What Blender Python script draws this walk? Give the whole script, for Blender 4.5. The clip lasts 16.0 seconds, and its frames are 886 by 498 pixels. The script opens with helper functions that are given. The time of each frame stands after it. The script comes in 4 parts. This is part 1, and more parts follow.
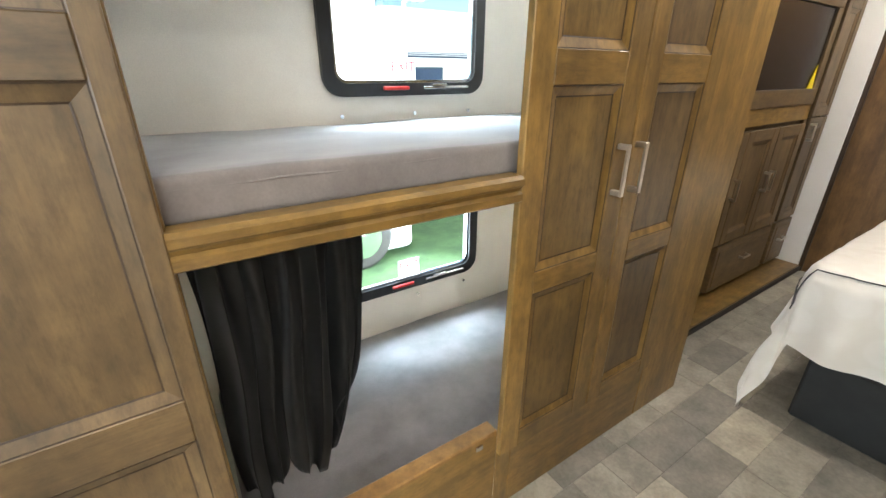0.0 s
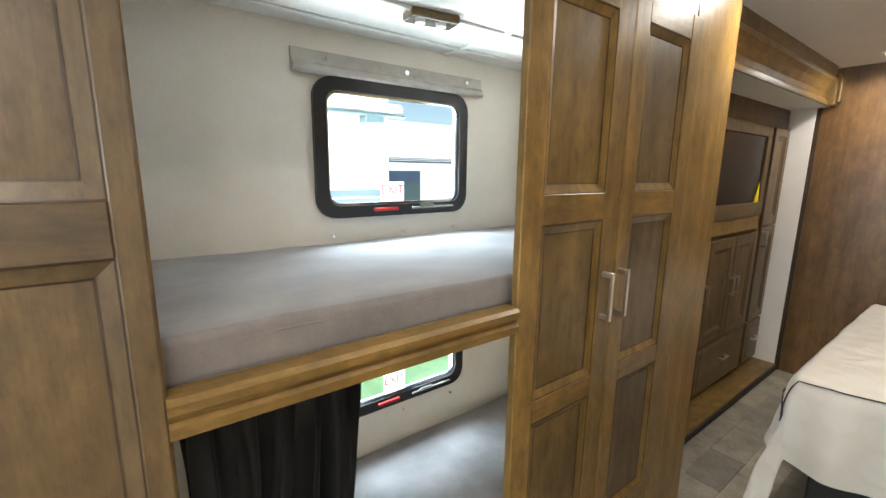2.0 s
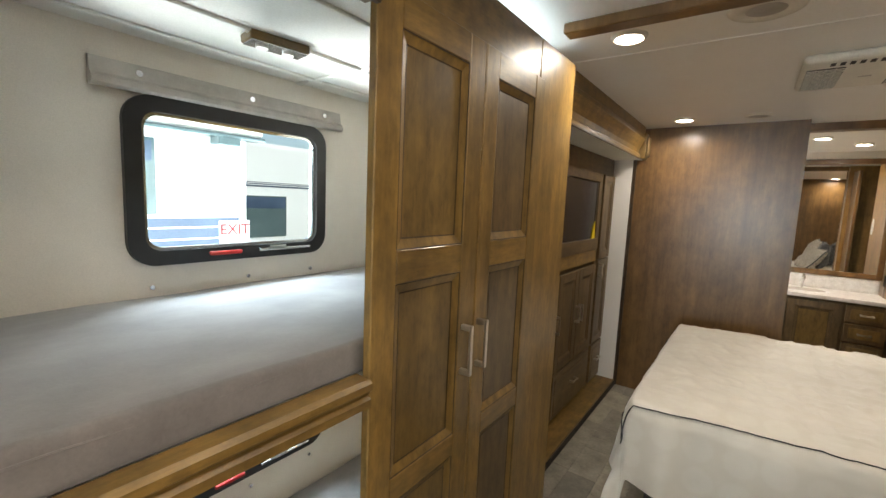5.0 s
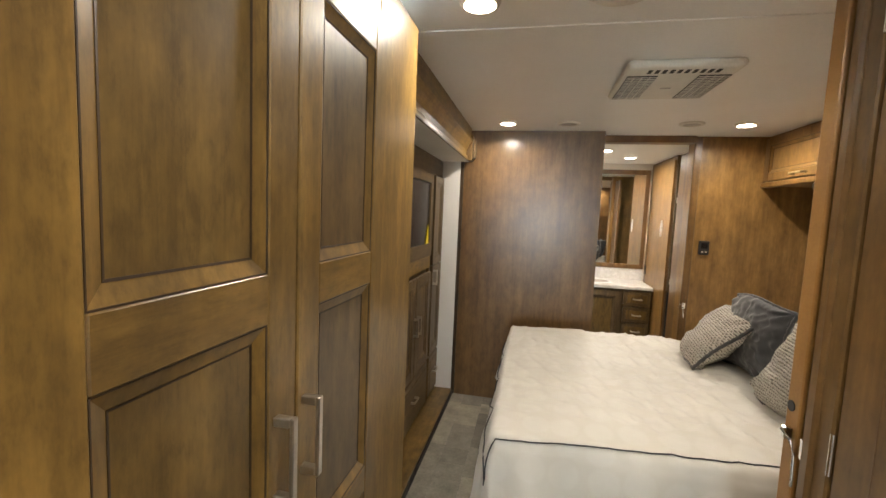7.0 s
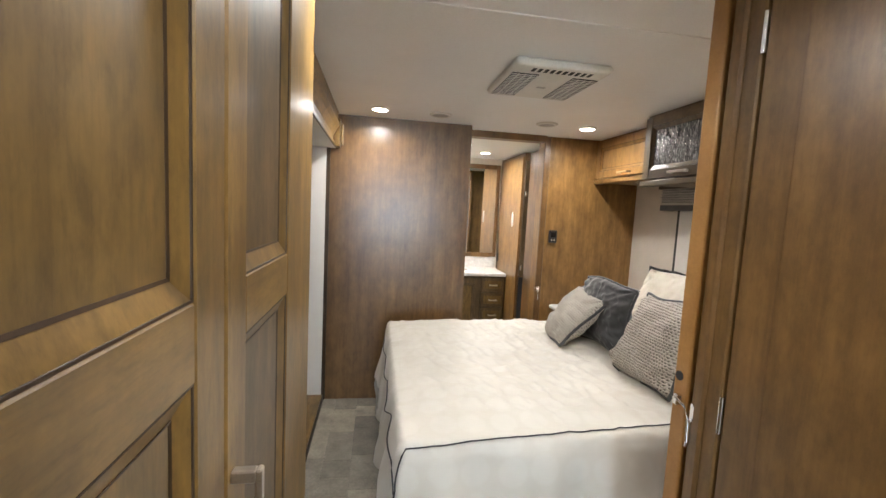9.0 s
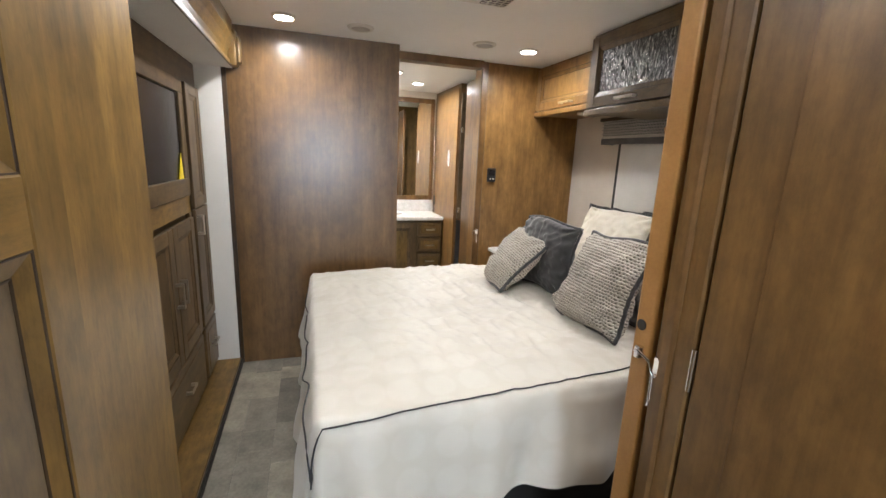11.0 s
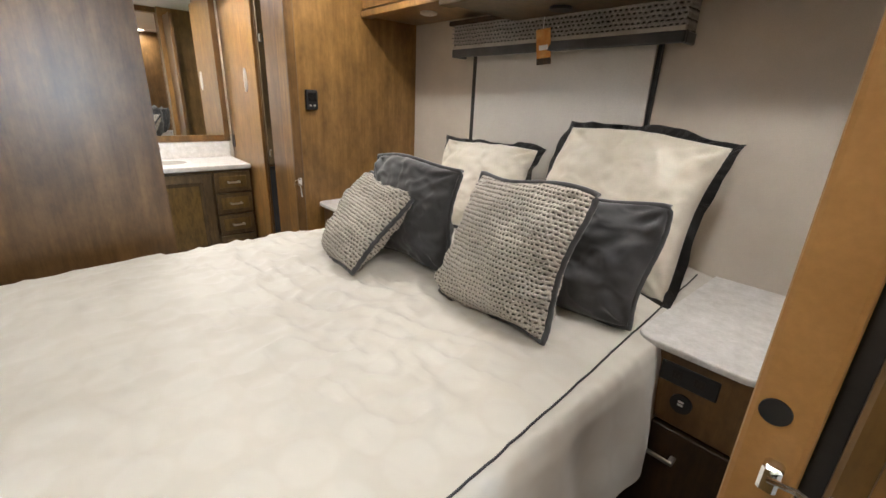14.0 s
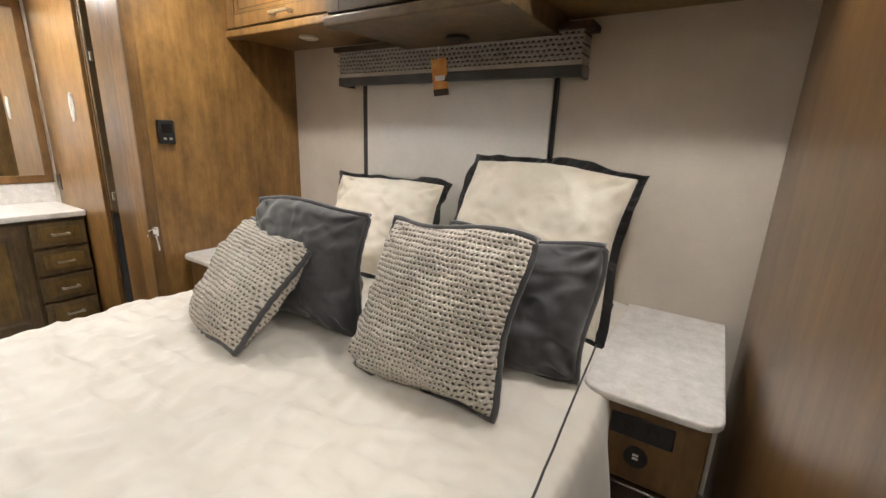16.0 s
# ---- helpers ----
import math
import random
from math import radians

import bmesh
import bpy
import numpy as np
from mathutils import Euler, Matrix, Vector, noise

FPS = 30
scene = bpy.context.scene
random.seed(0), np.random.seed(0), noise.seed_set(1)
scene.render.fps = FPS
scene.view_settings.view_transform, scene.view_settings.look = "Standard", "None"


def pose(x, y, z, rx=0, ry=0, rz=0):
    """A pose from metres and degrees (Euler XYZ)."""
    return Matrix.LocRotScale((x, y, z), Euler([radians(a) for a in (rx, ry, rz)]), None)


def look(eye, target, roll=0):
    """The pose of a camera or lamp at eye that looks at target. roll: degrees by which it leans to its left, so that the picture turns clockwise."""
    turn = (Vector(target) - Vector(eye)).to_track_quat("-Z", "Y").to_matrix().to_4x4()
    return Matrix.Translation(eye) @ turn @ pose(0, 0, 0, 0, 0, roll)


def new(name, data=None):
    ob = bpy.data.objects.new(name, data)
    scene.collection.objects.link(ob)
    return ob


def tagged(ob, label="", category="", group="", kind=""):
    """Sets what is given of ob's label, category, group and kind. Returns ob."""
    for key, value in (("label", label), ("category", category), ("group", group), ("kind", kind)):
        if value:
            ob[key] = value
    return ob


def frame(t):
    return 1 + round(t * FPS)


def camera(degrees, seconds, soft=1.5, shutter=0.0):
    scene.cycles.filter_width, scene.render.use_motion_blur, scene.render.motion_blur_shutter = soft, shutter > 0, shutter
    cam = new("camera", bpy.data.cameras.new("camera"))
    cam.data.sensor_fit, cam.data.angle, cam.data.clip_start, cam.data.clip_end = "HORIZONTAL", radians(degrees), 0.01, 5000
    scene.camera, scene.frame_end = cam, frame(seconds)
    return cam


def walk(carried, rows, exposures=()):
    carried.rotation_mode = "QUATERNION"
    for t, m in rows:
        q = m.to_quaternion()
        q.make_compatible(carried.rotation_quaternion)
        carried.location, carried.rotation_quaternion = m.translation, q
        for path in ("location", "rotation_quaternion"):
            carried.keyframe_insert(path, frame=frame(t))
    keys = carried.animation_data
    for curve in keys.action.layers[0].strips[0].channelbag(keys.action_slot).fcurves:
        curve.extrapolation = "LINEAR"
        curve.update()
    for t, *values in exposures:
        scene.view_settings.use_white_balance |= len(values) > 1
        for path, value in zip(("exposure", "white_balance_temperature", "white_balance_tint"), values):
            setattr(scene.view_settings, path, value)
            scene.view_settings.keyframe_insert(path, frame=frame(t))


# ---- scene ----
cam = camera(93.3, 16.0)
PATH = [
    (0, (1.228, 0.815, 1.343), (2.245, 2.349, 0.56), 0.3),
    (0.5, (1.207, 0.845, 1.359), (2.285, 2.396, 0.7), 0.2),
    (1, (1.211, 0.863, 1.394), (2.323, 2.423, 0.819), 0.3),
    (1.5, (1.202, 0.857, 1.417), (2.347, 2.428, 0.948), 0.4),
    (2, (1.192, 0.851, 1.439), (2.372, 2.423, 1.069), 0.7),
    (2.5, (1.181, 0.845, 1.463), (2.391, 2.412, 1.178), 0.8),
    (3, (1.181, 0.844, 1.473), (2.421, 2.398, 1.261), 1.0),
    (3.2, (1.182, 0.839, 1.478), (2.425, 2.394, 1.286), 1.0),
    (5.3, (1.363, 0.926, 1.495), (3.039, 1.995, 1.282), 2.1),
    (5.5, (1.41, 0.958, 1.487), (3.129, 1.962, 1.294), 1.7),
    (6, (1.536, 1.044, 1.487), (3.345, 1.875, 1.298), 2.0),
    (6.5, (1.594, 1.068, 1.486), (3.481, 1.703, 1.299), 2.4),
    (7, (1.671, 1.121, 1.484), (3.621, 1.529, 1.305), 2.5),
    (7.5, (1.741, 1.208, 1.488), (3.725, 1.383, 1.312), 2.6),
    (8, (1.778, 1.272, 1.487), (3.771, 1.235, 1.314), 2.7),
    (8.5, (1.796, 1.309, 1.479), (3.778, 1.107, 1.304), 2.9),
    (9, (1.801, 1.321, 1.477), (3.766, 1.001, 1.289), 2.9),
    (9.2, (1.802, 1.323, 1.478), (3.76, 0.968, 1.279), 2.9),
    (11.3, (2.132, 1.186, 1.408), (3.966, 0.536, 0.947), 2.4),
    (11.5, (2.178, 1.164, 1.401), (3.995, 0.478, 0.923), 2.4),
    (12, (2.262, 1.103, 1.382), (4.019, 0.312, 0.847), 2.3),
    (12.5, (2.385, 1.046, 1.365), (4.069, 0.137, 0.786), 2.3),
    (13, (2.558, 0.993, 1.357), (4.159, -0.035, 0.742), 2.0),
    (13.5, (2.692, 0.965, 1.329), (4.194, -0.192, 0.693), 2.6),
    (14, (2.758, 0.94, 1.319), (4.159, -0.324, 0.656), 2.5),
    (14.5, (2.881, 0.87, 1.297), (4.182, -0.498, 0.635), 2.4),
    (15, (2.948, 0.822, 1.293), (4.149, -0.643, 0.653), 2.4),
    (15.5, (2.953, 0.813, 1.307), (4.062, -0.742, 0.713), 2.2),
    (16, (2.962, 0.827, 1.324), (4.003, -0.802, 0.809), 2.3),
]
EXPOSURES = [(0, 0.42, 6500, 10), (1.5, 0.12, 6650, 10), (3, -0.15, 6800, 10), (5.5, -0.38, 7100, 10), (7.5, 0.08, 6900, 10), (9, 0.28, 6200, 10), (12.5, 0.15, 6050, 10), (14.5, 0.06, 6300, 10), (16, 0.15, 6350, 10)]
walk(cam, [(t, look(eye, target, roll)) for t, eye, target, roll in PATH], EXPOSURES)

# ---- world, sun and lamps ----
FLOOR, CEIL = 0.03, 2.105
world = bpy.data.worlds.new("world")
scene.world = world
world.use_nodes = True
sky = world.node_tree.nodes.new("ShaderNodeTexSky")
sky.sky_type = "NISHITA"
sky.sun_disc = False
sky.sun_elevation = radians(48)
sky.sun_rotation = radians(200)
world.node_tree.links.new(sky.outputs[0], world.node_tree.nodes["Background"].inputs[0])
world.node_tree.nodes["Background"].inputs[1].default_value = 0.15
sun_data = bpy.data.lights.new("sun", "SUN")
sun_data.energy = 4.5
sun_data.angle = radians(0.6)
sun_data.color = (1.0, 0.95, 0.88)
sun = new("sun", sun_data)
sun.matrix_world = look((0, 0, 0), (0.25, 0.6, -0.75))

WARM = (1.0, 0.945, 0.875)


def spot_light(name, x, y, z, watts, size=0.09, color=WARM):
    """A small round area lamp that shines down from a ceiling puck."""
    data = bpy.data.lights.new(name, "AREA")
    data.shape, data.size, data.energy, data.color = "DISK", size, watts, color
    data.spread = radians(165)
    ob = new(name, data)
    ob.location = (x, y, z)
    return ob


def window_light(name, eye, target, w, h, watts, color=(0.78, 0.90, 1.0)):
    data = bpy.data.lights.new(name, "AREA")
    data.shape, data.size, data.size_y, data.energy, data.color = "RECTANGLE", w, h, watts, color
    ob = new(name, data)
    ob.matrix_world = look(eye, target)
    return ob


PUCKS = [(4.60, 1.32), (4.65, -0.14), (2.955, 1.31), (2.98, -0.14)]
for px, py in PUCKS:
    spot_light("puck_lamp", px, py, CEIL - 0.022, 8)
# Unseen lamps added to fill the hall and the bunk alcove.
for px, py, watts in [(1.9, 0.88, 6), (0.85, 0.72, 5), (-0.6, 0.85, 10), (0.75, -0.55, 36), (-0.8, -0.55, 26)]:
    spot_light("hall_fill_lamp", px, py, CEIL - 0.022, watts)
# Unseen lamps added to brighten the bathroom.
for px, py in [(5.75, 0.5), (6.2, 0.2)]:
    spot_light("bath_fill_lamp", px, py, CEIL - 0.022, 12)
# Added fill lamps outside, out of view: one for skylight, two low for bounce.
window_light("sky_fill_over_windows", (2.1, 3.7, 3.1), (2.0, 2.0, 0.9), 2.2, 1.2, 600, (0.62, 0.82, 1.0))
window_light("bounce_fill_beside_windows", (5.3, 4.3, -0.1), (1.9, 2.1, 1.45), 1.6, 1.6, 1150, (0.84, 0.93, 1.0))
window_light("bounce_fill_beside_windows", (0.2, 4.5, -0.1), (2.3, 2.1, 1.45), 1.8, 1.6, 1000, (0.84, 0.93, 1.0))
window_light("front_window_light", (-3.9, 0.9, 1.35), (2.0, 0.9, 1.0), 1.3, 0.9, 130)


# ---- materials ----
def make(name, rough=0.5, metal=0.0, coat=0.0):
    m = bpy.data.materials.new(name)
    m.use_nodes = True
    b = m.node_tree.nodes["Principled BSDF"]
    b.inputs["Roughness"].default_value = rough
    b.inputs["Metallic"].default_value = metal
    b.inputs["Coat Weight"].default_value = coat
    b.inputs["Coat Roughness"].default_value = 0.25
    return m, m.node_tree, b


def mapped(nt, scale, world_space=True):
    tc = nt.nodes.new("ShaderNodeTexCoord")
    mp = nt.nodes.new("ShaderNodeMapping")
    mp.inputs["Scale"].default_value = scale
    if world_space:
        geo = nt.nodes.new("ShaderNodeNewGeometry")
        nt.links.new(geo.outputs["Position"], mp.inputs["Vector"])
    else:
        nt.links.new(tc.outputs["Object"], mp.inputs["Vector"])
    return mp.outputs[0]


def noise_tex(nt, vec, scale, detail=4, rough=0.55):
    n = nt.nodes.new("ShaderNodeTexNoise")
    n.inputs["Scale"].default_value = scale
    n.inputs["Detail"].default_value = detail
    n.inputs["Roughness"].default_value = rough
    nt.links.new(vec, n.inputs["Vector"])
    return n.outputs["Fac"]


def ramp(nt, fac, stops):
    r = nt.nodes.new("ShaderNodeValToRGB")
    els = r.color_ramp.elements
    while len(els) < len(stops):
        els.new(0.5)
    for e, (p, c) in zip(els, stops):
        e.position, e.color = p, (*c, 1)
    nt.links.new(fac, r.inputs[0])
    return r.outputs[0]


def mix(nt, a, b, fac, mode="MIX"):
    m = nt.nodes.new("ShaderNodeMix")
    m.data_type, m.blend_type = "RGBA", mode
    for sock, v in ((m.inputs[0], fac), (m.inputs[6], a), (m.inputs[7], b)):
        if hasattr(v, "is_output"):
            nt.links.new(v, sock)
        else:
            sock.default_value = v if isinstance(v, float) else (*v, 1)
    return m.outputs[2]


def bump(nt, b, height, strength=0.2, dist=0.002):
    bp = nt.nodes.new("ShaderNodeBump")
    bp.inputs["Strength"].default_value = strength
    bp.inputs["Distance"].default_value = dist
    nt.links.new(height, bp.inputs["Height"])
    nt.links.new(bp.outputs[0], b.inputs["Normal"])


def wood(name, dark, light, rough=0.38, axis="z", fine=1.0, coat=0.15, object_random=0.12, blotchy=0.75):
    """Stained timber: long grain along one axis, slow blotches and a slight change from board to board."""
    m, nt, b = make(name, rough, 0, coat)
    s = {"z": (14, 14, 0.9), "x": (0.9, 14, 14), "y": (14, 0.9, 14)}[axis]
    vec = mapped(nt, s)
    info = nt.nodes.new("ShaderNodeObjectInfo")
    grain = noise_tex(nt, vec, 1.6 * fine, 6, 0.6)
    pores = noise_tex(nt, vec, 7 * fine, 2, 0.5)
    blot = noise_tex(nt, mapped(nt, (1.6, 1.6, 1)), 5.5, 6, 0.68)
    figure = noise_tex(nt, mapped(nt, {"z": (3, 3, 1), "x": (1, 3, 3), "y": (3, 1, 3)}[axis]), 17, 5, 0.7)
    fleck = noise_tex(nt, vec, 16 * fine, 3, 0.6)
    mid = tuple((p + q) / 2 for p, q in zip(dark, light))
    col = ramp(nt, grain, [(0.28, dark), (0.5, mid), (0.72, light)])
    col = mix(nt, col, ramp(nt, pores, [(0.35, (0.80, 0.79, 0.78)), (0.6, (1, 1, 1))]), 0.4, "MULTIPLY")
    col = mix(nt, col, ramp(nt, blot, [(0.3, (0.58, 0.57, 0.56)), (0.7, (1.28, 1.26, 1.22))]), 0.9, "MULTIPLY")
    col = mix(nt, col, ramp(nt, figure, [(0.34, (0.62, 0.61, 0.60)), (0.5, (1, 1, 1)), (0.66, (1.22, 1.2, 1.16))]), blotchy, "MULTIPLY")
    col = mix(nt, col, ramp(nt, fleck, [(0.36, (0.74, 0.72, 0.70)), (0.5, (1.03, 1.03, 1.03))]), 0.4 * blotchy, "MULTIPLY")
    hsv = nt.nodes.new("ShaderNodeHueSaturation")
    hsv.inputs["Saturation"].default_value = 1.13
    mr = nt.nodes.new("ShaderNodeMapRange")
    mr.inputs["To Min"].default_value, mr.inputs["To Max"].default_value = 1 - object_random, 1 + object_random
    nt.links.new(info.outputs["Random"], mr.inputs["Value"])
    nt.links.new(mr.outputs[0], hsv.inputs["Value"])
    nt.links.new(col, hsv.inputs["Color"])
    nt.links.new(hsv.outputs[0], b.inputs["Base Color"])
    bump(nt, b, pores, 0.08, 0.001)
    return m


def mottled(name, c1, c2, scale, rough=0.6, bump_s=0.1, fine=120.0, metal=0.0, coat=0.0, sheen=0.0, spread=(0.35, 0.65)):
    m, nt, b = make(name, rough, metal, coat)
    vec = mapped(nt, (1, 1, 1))
    n1 = noise_tex(nt, vec, scale, 5, 0.6)
    n2 = noise_tex(nt, vec, fine, 3, 0.6)
    col = ramp(nt, n1, [(spread[0], c1), (spread[1], c2)])
    col = mix(nt, col, ramp(nt, n2, [(0.3, (0.86, 0.86, 0.86)), (0.7, (1.06, 1.06, 1.06))]), 0.6, "MULTIPLY")
    nt.links.new(col, b.inputs["Base Color"])
    if bump_s:
        bump(nt, b, n2, bump_s, 0.001)
    if sheen:
        b.inputs["Sheen Weight"].default_value = sheen
    return m


MAPLE = wood("maple_stain", (0.140, 0.090, 0.037), (0.248, 0.163, 0.068))
MAPLE_X = wood("maple_stain_level", (0.140, 0.090, 0.037), (0.248, 0.163, 0.068), axis="x")
MAPLE_Y = wood("maple_stain_cross", (0.140, 0.090, 0.037), (0.248, 0.163, 0.068), axis="y")
PANELW = wood("maple_panel", (0.122, 0.081, 0.034), (0.196, 0.133, 0.058), rough=0.42)
# Greyed stain; on the right wardrobe door it stands in for shading.
GREYW = wood("greyed_and_shaded_maple", (0.082, 0.057, 0.031), (0.146, 0.103, 0.056), rough=0.45)
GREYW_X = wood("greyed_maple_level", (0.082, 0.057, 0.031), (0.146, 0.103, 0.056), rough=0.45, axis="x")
OAK = wood("oak_wall_panel", (0.115, 0.067, 0.033), (0.205, 0.125, 0.062), rough=0.30, fine=0.9, object_random=0.04, blotchy=0.35)
GOLDW = wood("golden_oak", (0.200, 0.118, 0.052), (0.310, 0.190, 0.088), rough=0.36, fine=1.3, object_random=0.05, blotchy=0.35)
CLOSETW = wood("closet_oak", (0.115, 0.068, 0.031), (0.195, 0.120, 0.055), rough=0.40, fine=0.9, object_random=0.05, blotchy=0.35)
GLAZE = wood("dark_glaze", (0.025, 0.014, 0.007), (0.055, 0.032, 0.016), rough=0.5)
JAMBW = mottled("jamb_edge", (0.33, 0.165, 0.045), (0.40, 0.21, 0.065), 8, 0.45, 0.05)
WHITEP = mottled("white_panel", (0.78, 0.765, 0.73), (0.83, 0.815, 0.78), 3, 0.6, 0.08, 260)
CREAM = mottled("cream_wallpaper", (0.77, 0.72, 0.64), (0.83, 0.785, 0.705), 4, 0.7, 0.15, 300)
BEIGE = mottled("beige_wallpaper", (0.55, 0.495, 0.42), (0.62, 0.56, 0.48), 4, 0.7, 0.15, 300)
CEILM = mottled("ceiling_vinyl", (0.85, 0.84, 0.815), (0.89, 0.88, 0.855), 2, 0.36, 0.1, 320)
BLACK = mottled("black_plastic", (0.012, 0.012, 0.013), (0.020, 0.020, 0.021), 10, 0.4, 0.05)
RUBBER = mottled("rubber", (0.02, 0.018, 0.016), (0.035, 0.03, 0.026), 12, 0.7, 0.1)
NICKEL = mottled("brushed_nickel", (0.55, 0.50, 0.43), (0.66, 0.61, 0.54), 40, 0.28, 0.03, 400, metal=1.0)
CHROME = mottled("chrome", (0.75, 0.75, 0.75), (0.85, 0.85, 0.85), 40, 0.12, 0.0, 400, metal=1.0)
RED = mottled("red_plastic", (0.50, 0.02, 0.02), (0.60, 0.04, 0.03), 10, 0.4)
REDINK = mottled("red_ink", (0.60, 0.05, 0.05), (0.65, 0.07, 0.07), 10, 0.6)
STICKER = mottled("sticker_white", (0.75, 0.75, 0.75), (0.82, 0.82, 0.82), 10, 0.5)
YELLOW = mottled("yellow_card", (0.80, 0.62, 0.01), (0.86, 0.68, 0.02), 10, 0.5)
ORANGE = mottled("orange_card", (0.62, 0.22, 0.03), (0.75, 0.40, 0.12), 24, 0.5)
QUARTZ = mottled("white_counter", (0.60, 0.58, 0.55), (0.74, 0.72, 0.70), 22, 0.3, 0.02, 90)
VENTP = mottled("vent_white", (0.70, 0.67, 0.60), (0.76, 0.73, 0.66), 6, 0.5)
# Near-black colour for the shade inside vent and socket openings.
DARKHOLE = mottled("opening_shade", (0.03, 0.028, 0.024), (0.05, 0.045, 0.04), 10, 0.8)
SUEDE = mottled("mattress_suede", (0.135, 0.122, 0.118), (0.225, 0.205, 0.198), 4.5, 0.95, 0.3, 200, sheen=0.4)
CURTAIN = mottled("blackout_cloth", (0.005, 0.0055, 0.0055), (0.011, 0.012, 0.0115), 12, 0.55, 0.2, 500, sheen=0.06)
CHARCOAL = mottled("charcoal_satin", (0.030, 0.031, 0.033), (0.060, 0.061, 0.064), 9, 0.62, 0.15, 400, sheen=0.3)
IVORY = mottled("ivory_satin", (0.62, 0.57, 0.47), (0.72, 0.67, 0.57), 6, 0.46, 0.15, 350, sheen=0.2)
PIPING = mottled("piping", (0.03, 0.03, 0.034), (0.05, 0.05, 0.055), 30, 0.7)
SCREENM = mottled("tv_black", (0.008, 0.006, 0.006), (0.012, 0.009, 0.009), 5, 0.25, 0.0)
SHADE = mottled("roller_shade", (0.62, 0.60, 0.56), (0.68, 0.66, 0.62), 3, 0.7, 0.1, 300)
GREYCL = mottled("grey_curtain", (0.40, 0.37, 0.33), (0.50, 0.47, 0.43), 14, 0.8, 0.2, 300)


def comforter_material():
    """Ivory satin with tonal round dots woven in."""
    m, nt, b = make("comforter_satin", 0.5)
    vec = mapped(nt, (1, 1, 1))
    v = nt.nodes.new("ShaderNodeTexVoronoi")
    v.inputs["Scale"].default_value = 8.5
    v.inputs["Randomness"].default_value = 0.25
    nt.links.new(vec, v.inputs["Vector"])
    dots = ramp(nt, v.outputs["Distance"], [(0.38, (1, 1, 1)), (0.48, (0.955, 0.945, 0.93))])
    n = noise_tex(nt, vec, 3.0, 4)
    weave = noise_tex(nt, vec, 420, 2)
    col = ramp(nt, n, [(0.3, (0.58, 0.55, 0.49)), (0.7, (0.67, 0.64, 0.575))])
    nt.links.new(mix(nt, col, dots, 0.8, "MULTIPLY"), b.inputs["Base Color"])
    b.inputs["Sheen Weight"].default_value = 0.25
    bump(nt, b, weave, 0.12, 0.001)
    return m


def calc(nt, op, a, b=None, c=None):
    """One arithmetic node; each of a, b, c is a socket or a number."""
    n = nt.nodes.new("ShaderNodeMath")
    n.operation = op
    for sock, v in zip(n.inputs, (a, b, c)):
        if v is None:
            continue
        if hasattr(v, "is_output"):
            nt.links.new(v, sock)
        else:
            sock.default_value = v
    return n.outputs[0]


def knit_material(name, gap, yarn, sw=0.0108, sh=0.0125):
    """Chunky knit: level rows of plump stitches with small dark holes between them."""
    m, nt, b = make(name, 0.95)
    tc = nt.nodes.new("ShaderNodeTexCoord")
    sep = nt.nodes.new("ShaderNodeSeparateXYZ")
    nt.links.new(tc.outputs["Object"], sep.inputs[0])
    wob = noise_tex(nt, tc.outputs["Object"], 26, 2)
    wob2 = noise_tex(nt, tc.outputs["Object"], 70, 2)
    x = calc(nt, "MULTIPLY_ADD", wob2, 0.010, sep.outputs["X"])
    z = calc(nt, "MULTIPLY_ADD", wob, 0.012, sep.outputs["Z"])
    row = calc(nt, "FLOOR", calc(nt, "MULTIPLY_ADD", z, 1 / sh, 0.5))
    xs = calc(nt, "MULTIPLY_ADD", row, 0.5 * sw, x)
    cx = calc(nt, "MULTIPLY_ADD", calc(nt, "COSINE", calc(nt, "MULTIPLY", xs, 2 * math.pi / sw)), 0.5, 0.5)
    cz = calc(nt, "MULTIPLY_ADD", calc(nt, "COSINE", calc(nt, "MULTIPLY", z, 2 * math.pi / sh)), 0.5, 0.5)
    hole = calc(nt, "MULTIPLY", calc(nt, "POWER", cz, 1.6), calc(nt, "MULTIPLY_ADD", calc(nt, "POWER", cx, 0.8), 0.97, 0.03))
    mid = tuple(0.55 * p + 0.45 * q for p, q in zip(gap, yarn))
    col = ramp(nt, hole, [(0.28, yarn), (0.58, mid), (0.90, gap)])
    fleck = ramp(nt, noise_tex(nt, tc.outputs["Object"], 210, 3), [(0.3, (0.66, 0.66, 0.66)), (0.7, (1.15, 1.15, 1.15))])
    tone = ramp(nt, noise_tex(nt, tc.outputs["Object"], 9, 3), [(0.3, (0.86, 0.86, 0.86)), (0.7, (1.06, 1.06, 1.06))])
    nt.links.new(mix(nt, mix(nt, col, fleck, 1.0, "MULTIPLY"), tone, 1.0, "MULTIPLY"), b.inputs["Base Color"])
    bump(nt, b, calc(nt, "SUBTRACT", 1.0, hole), 1.0, 0.007)
    return m


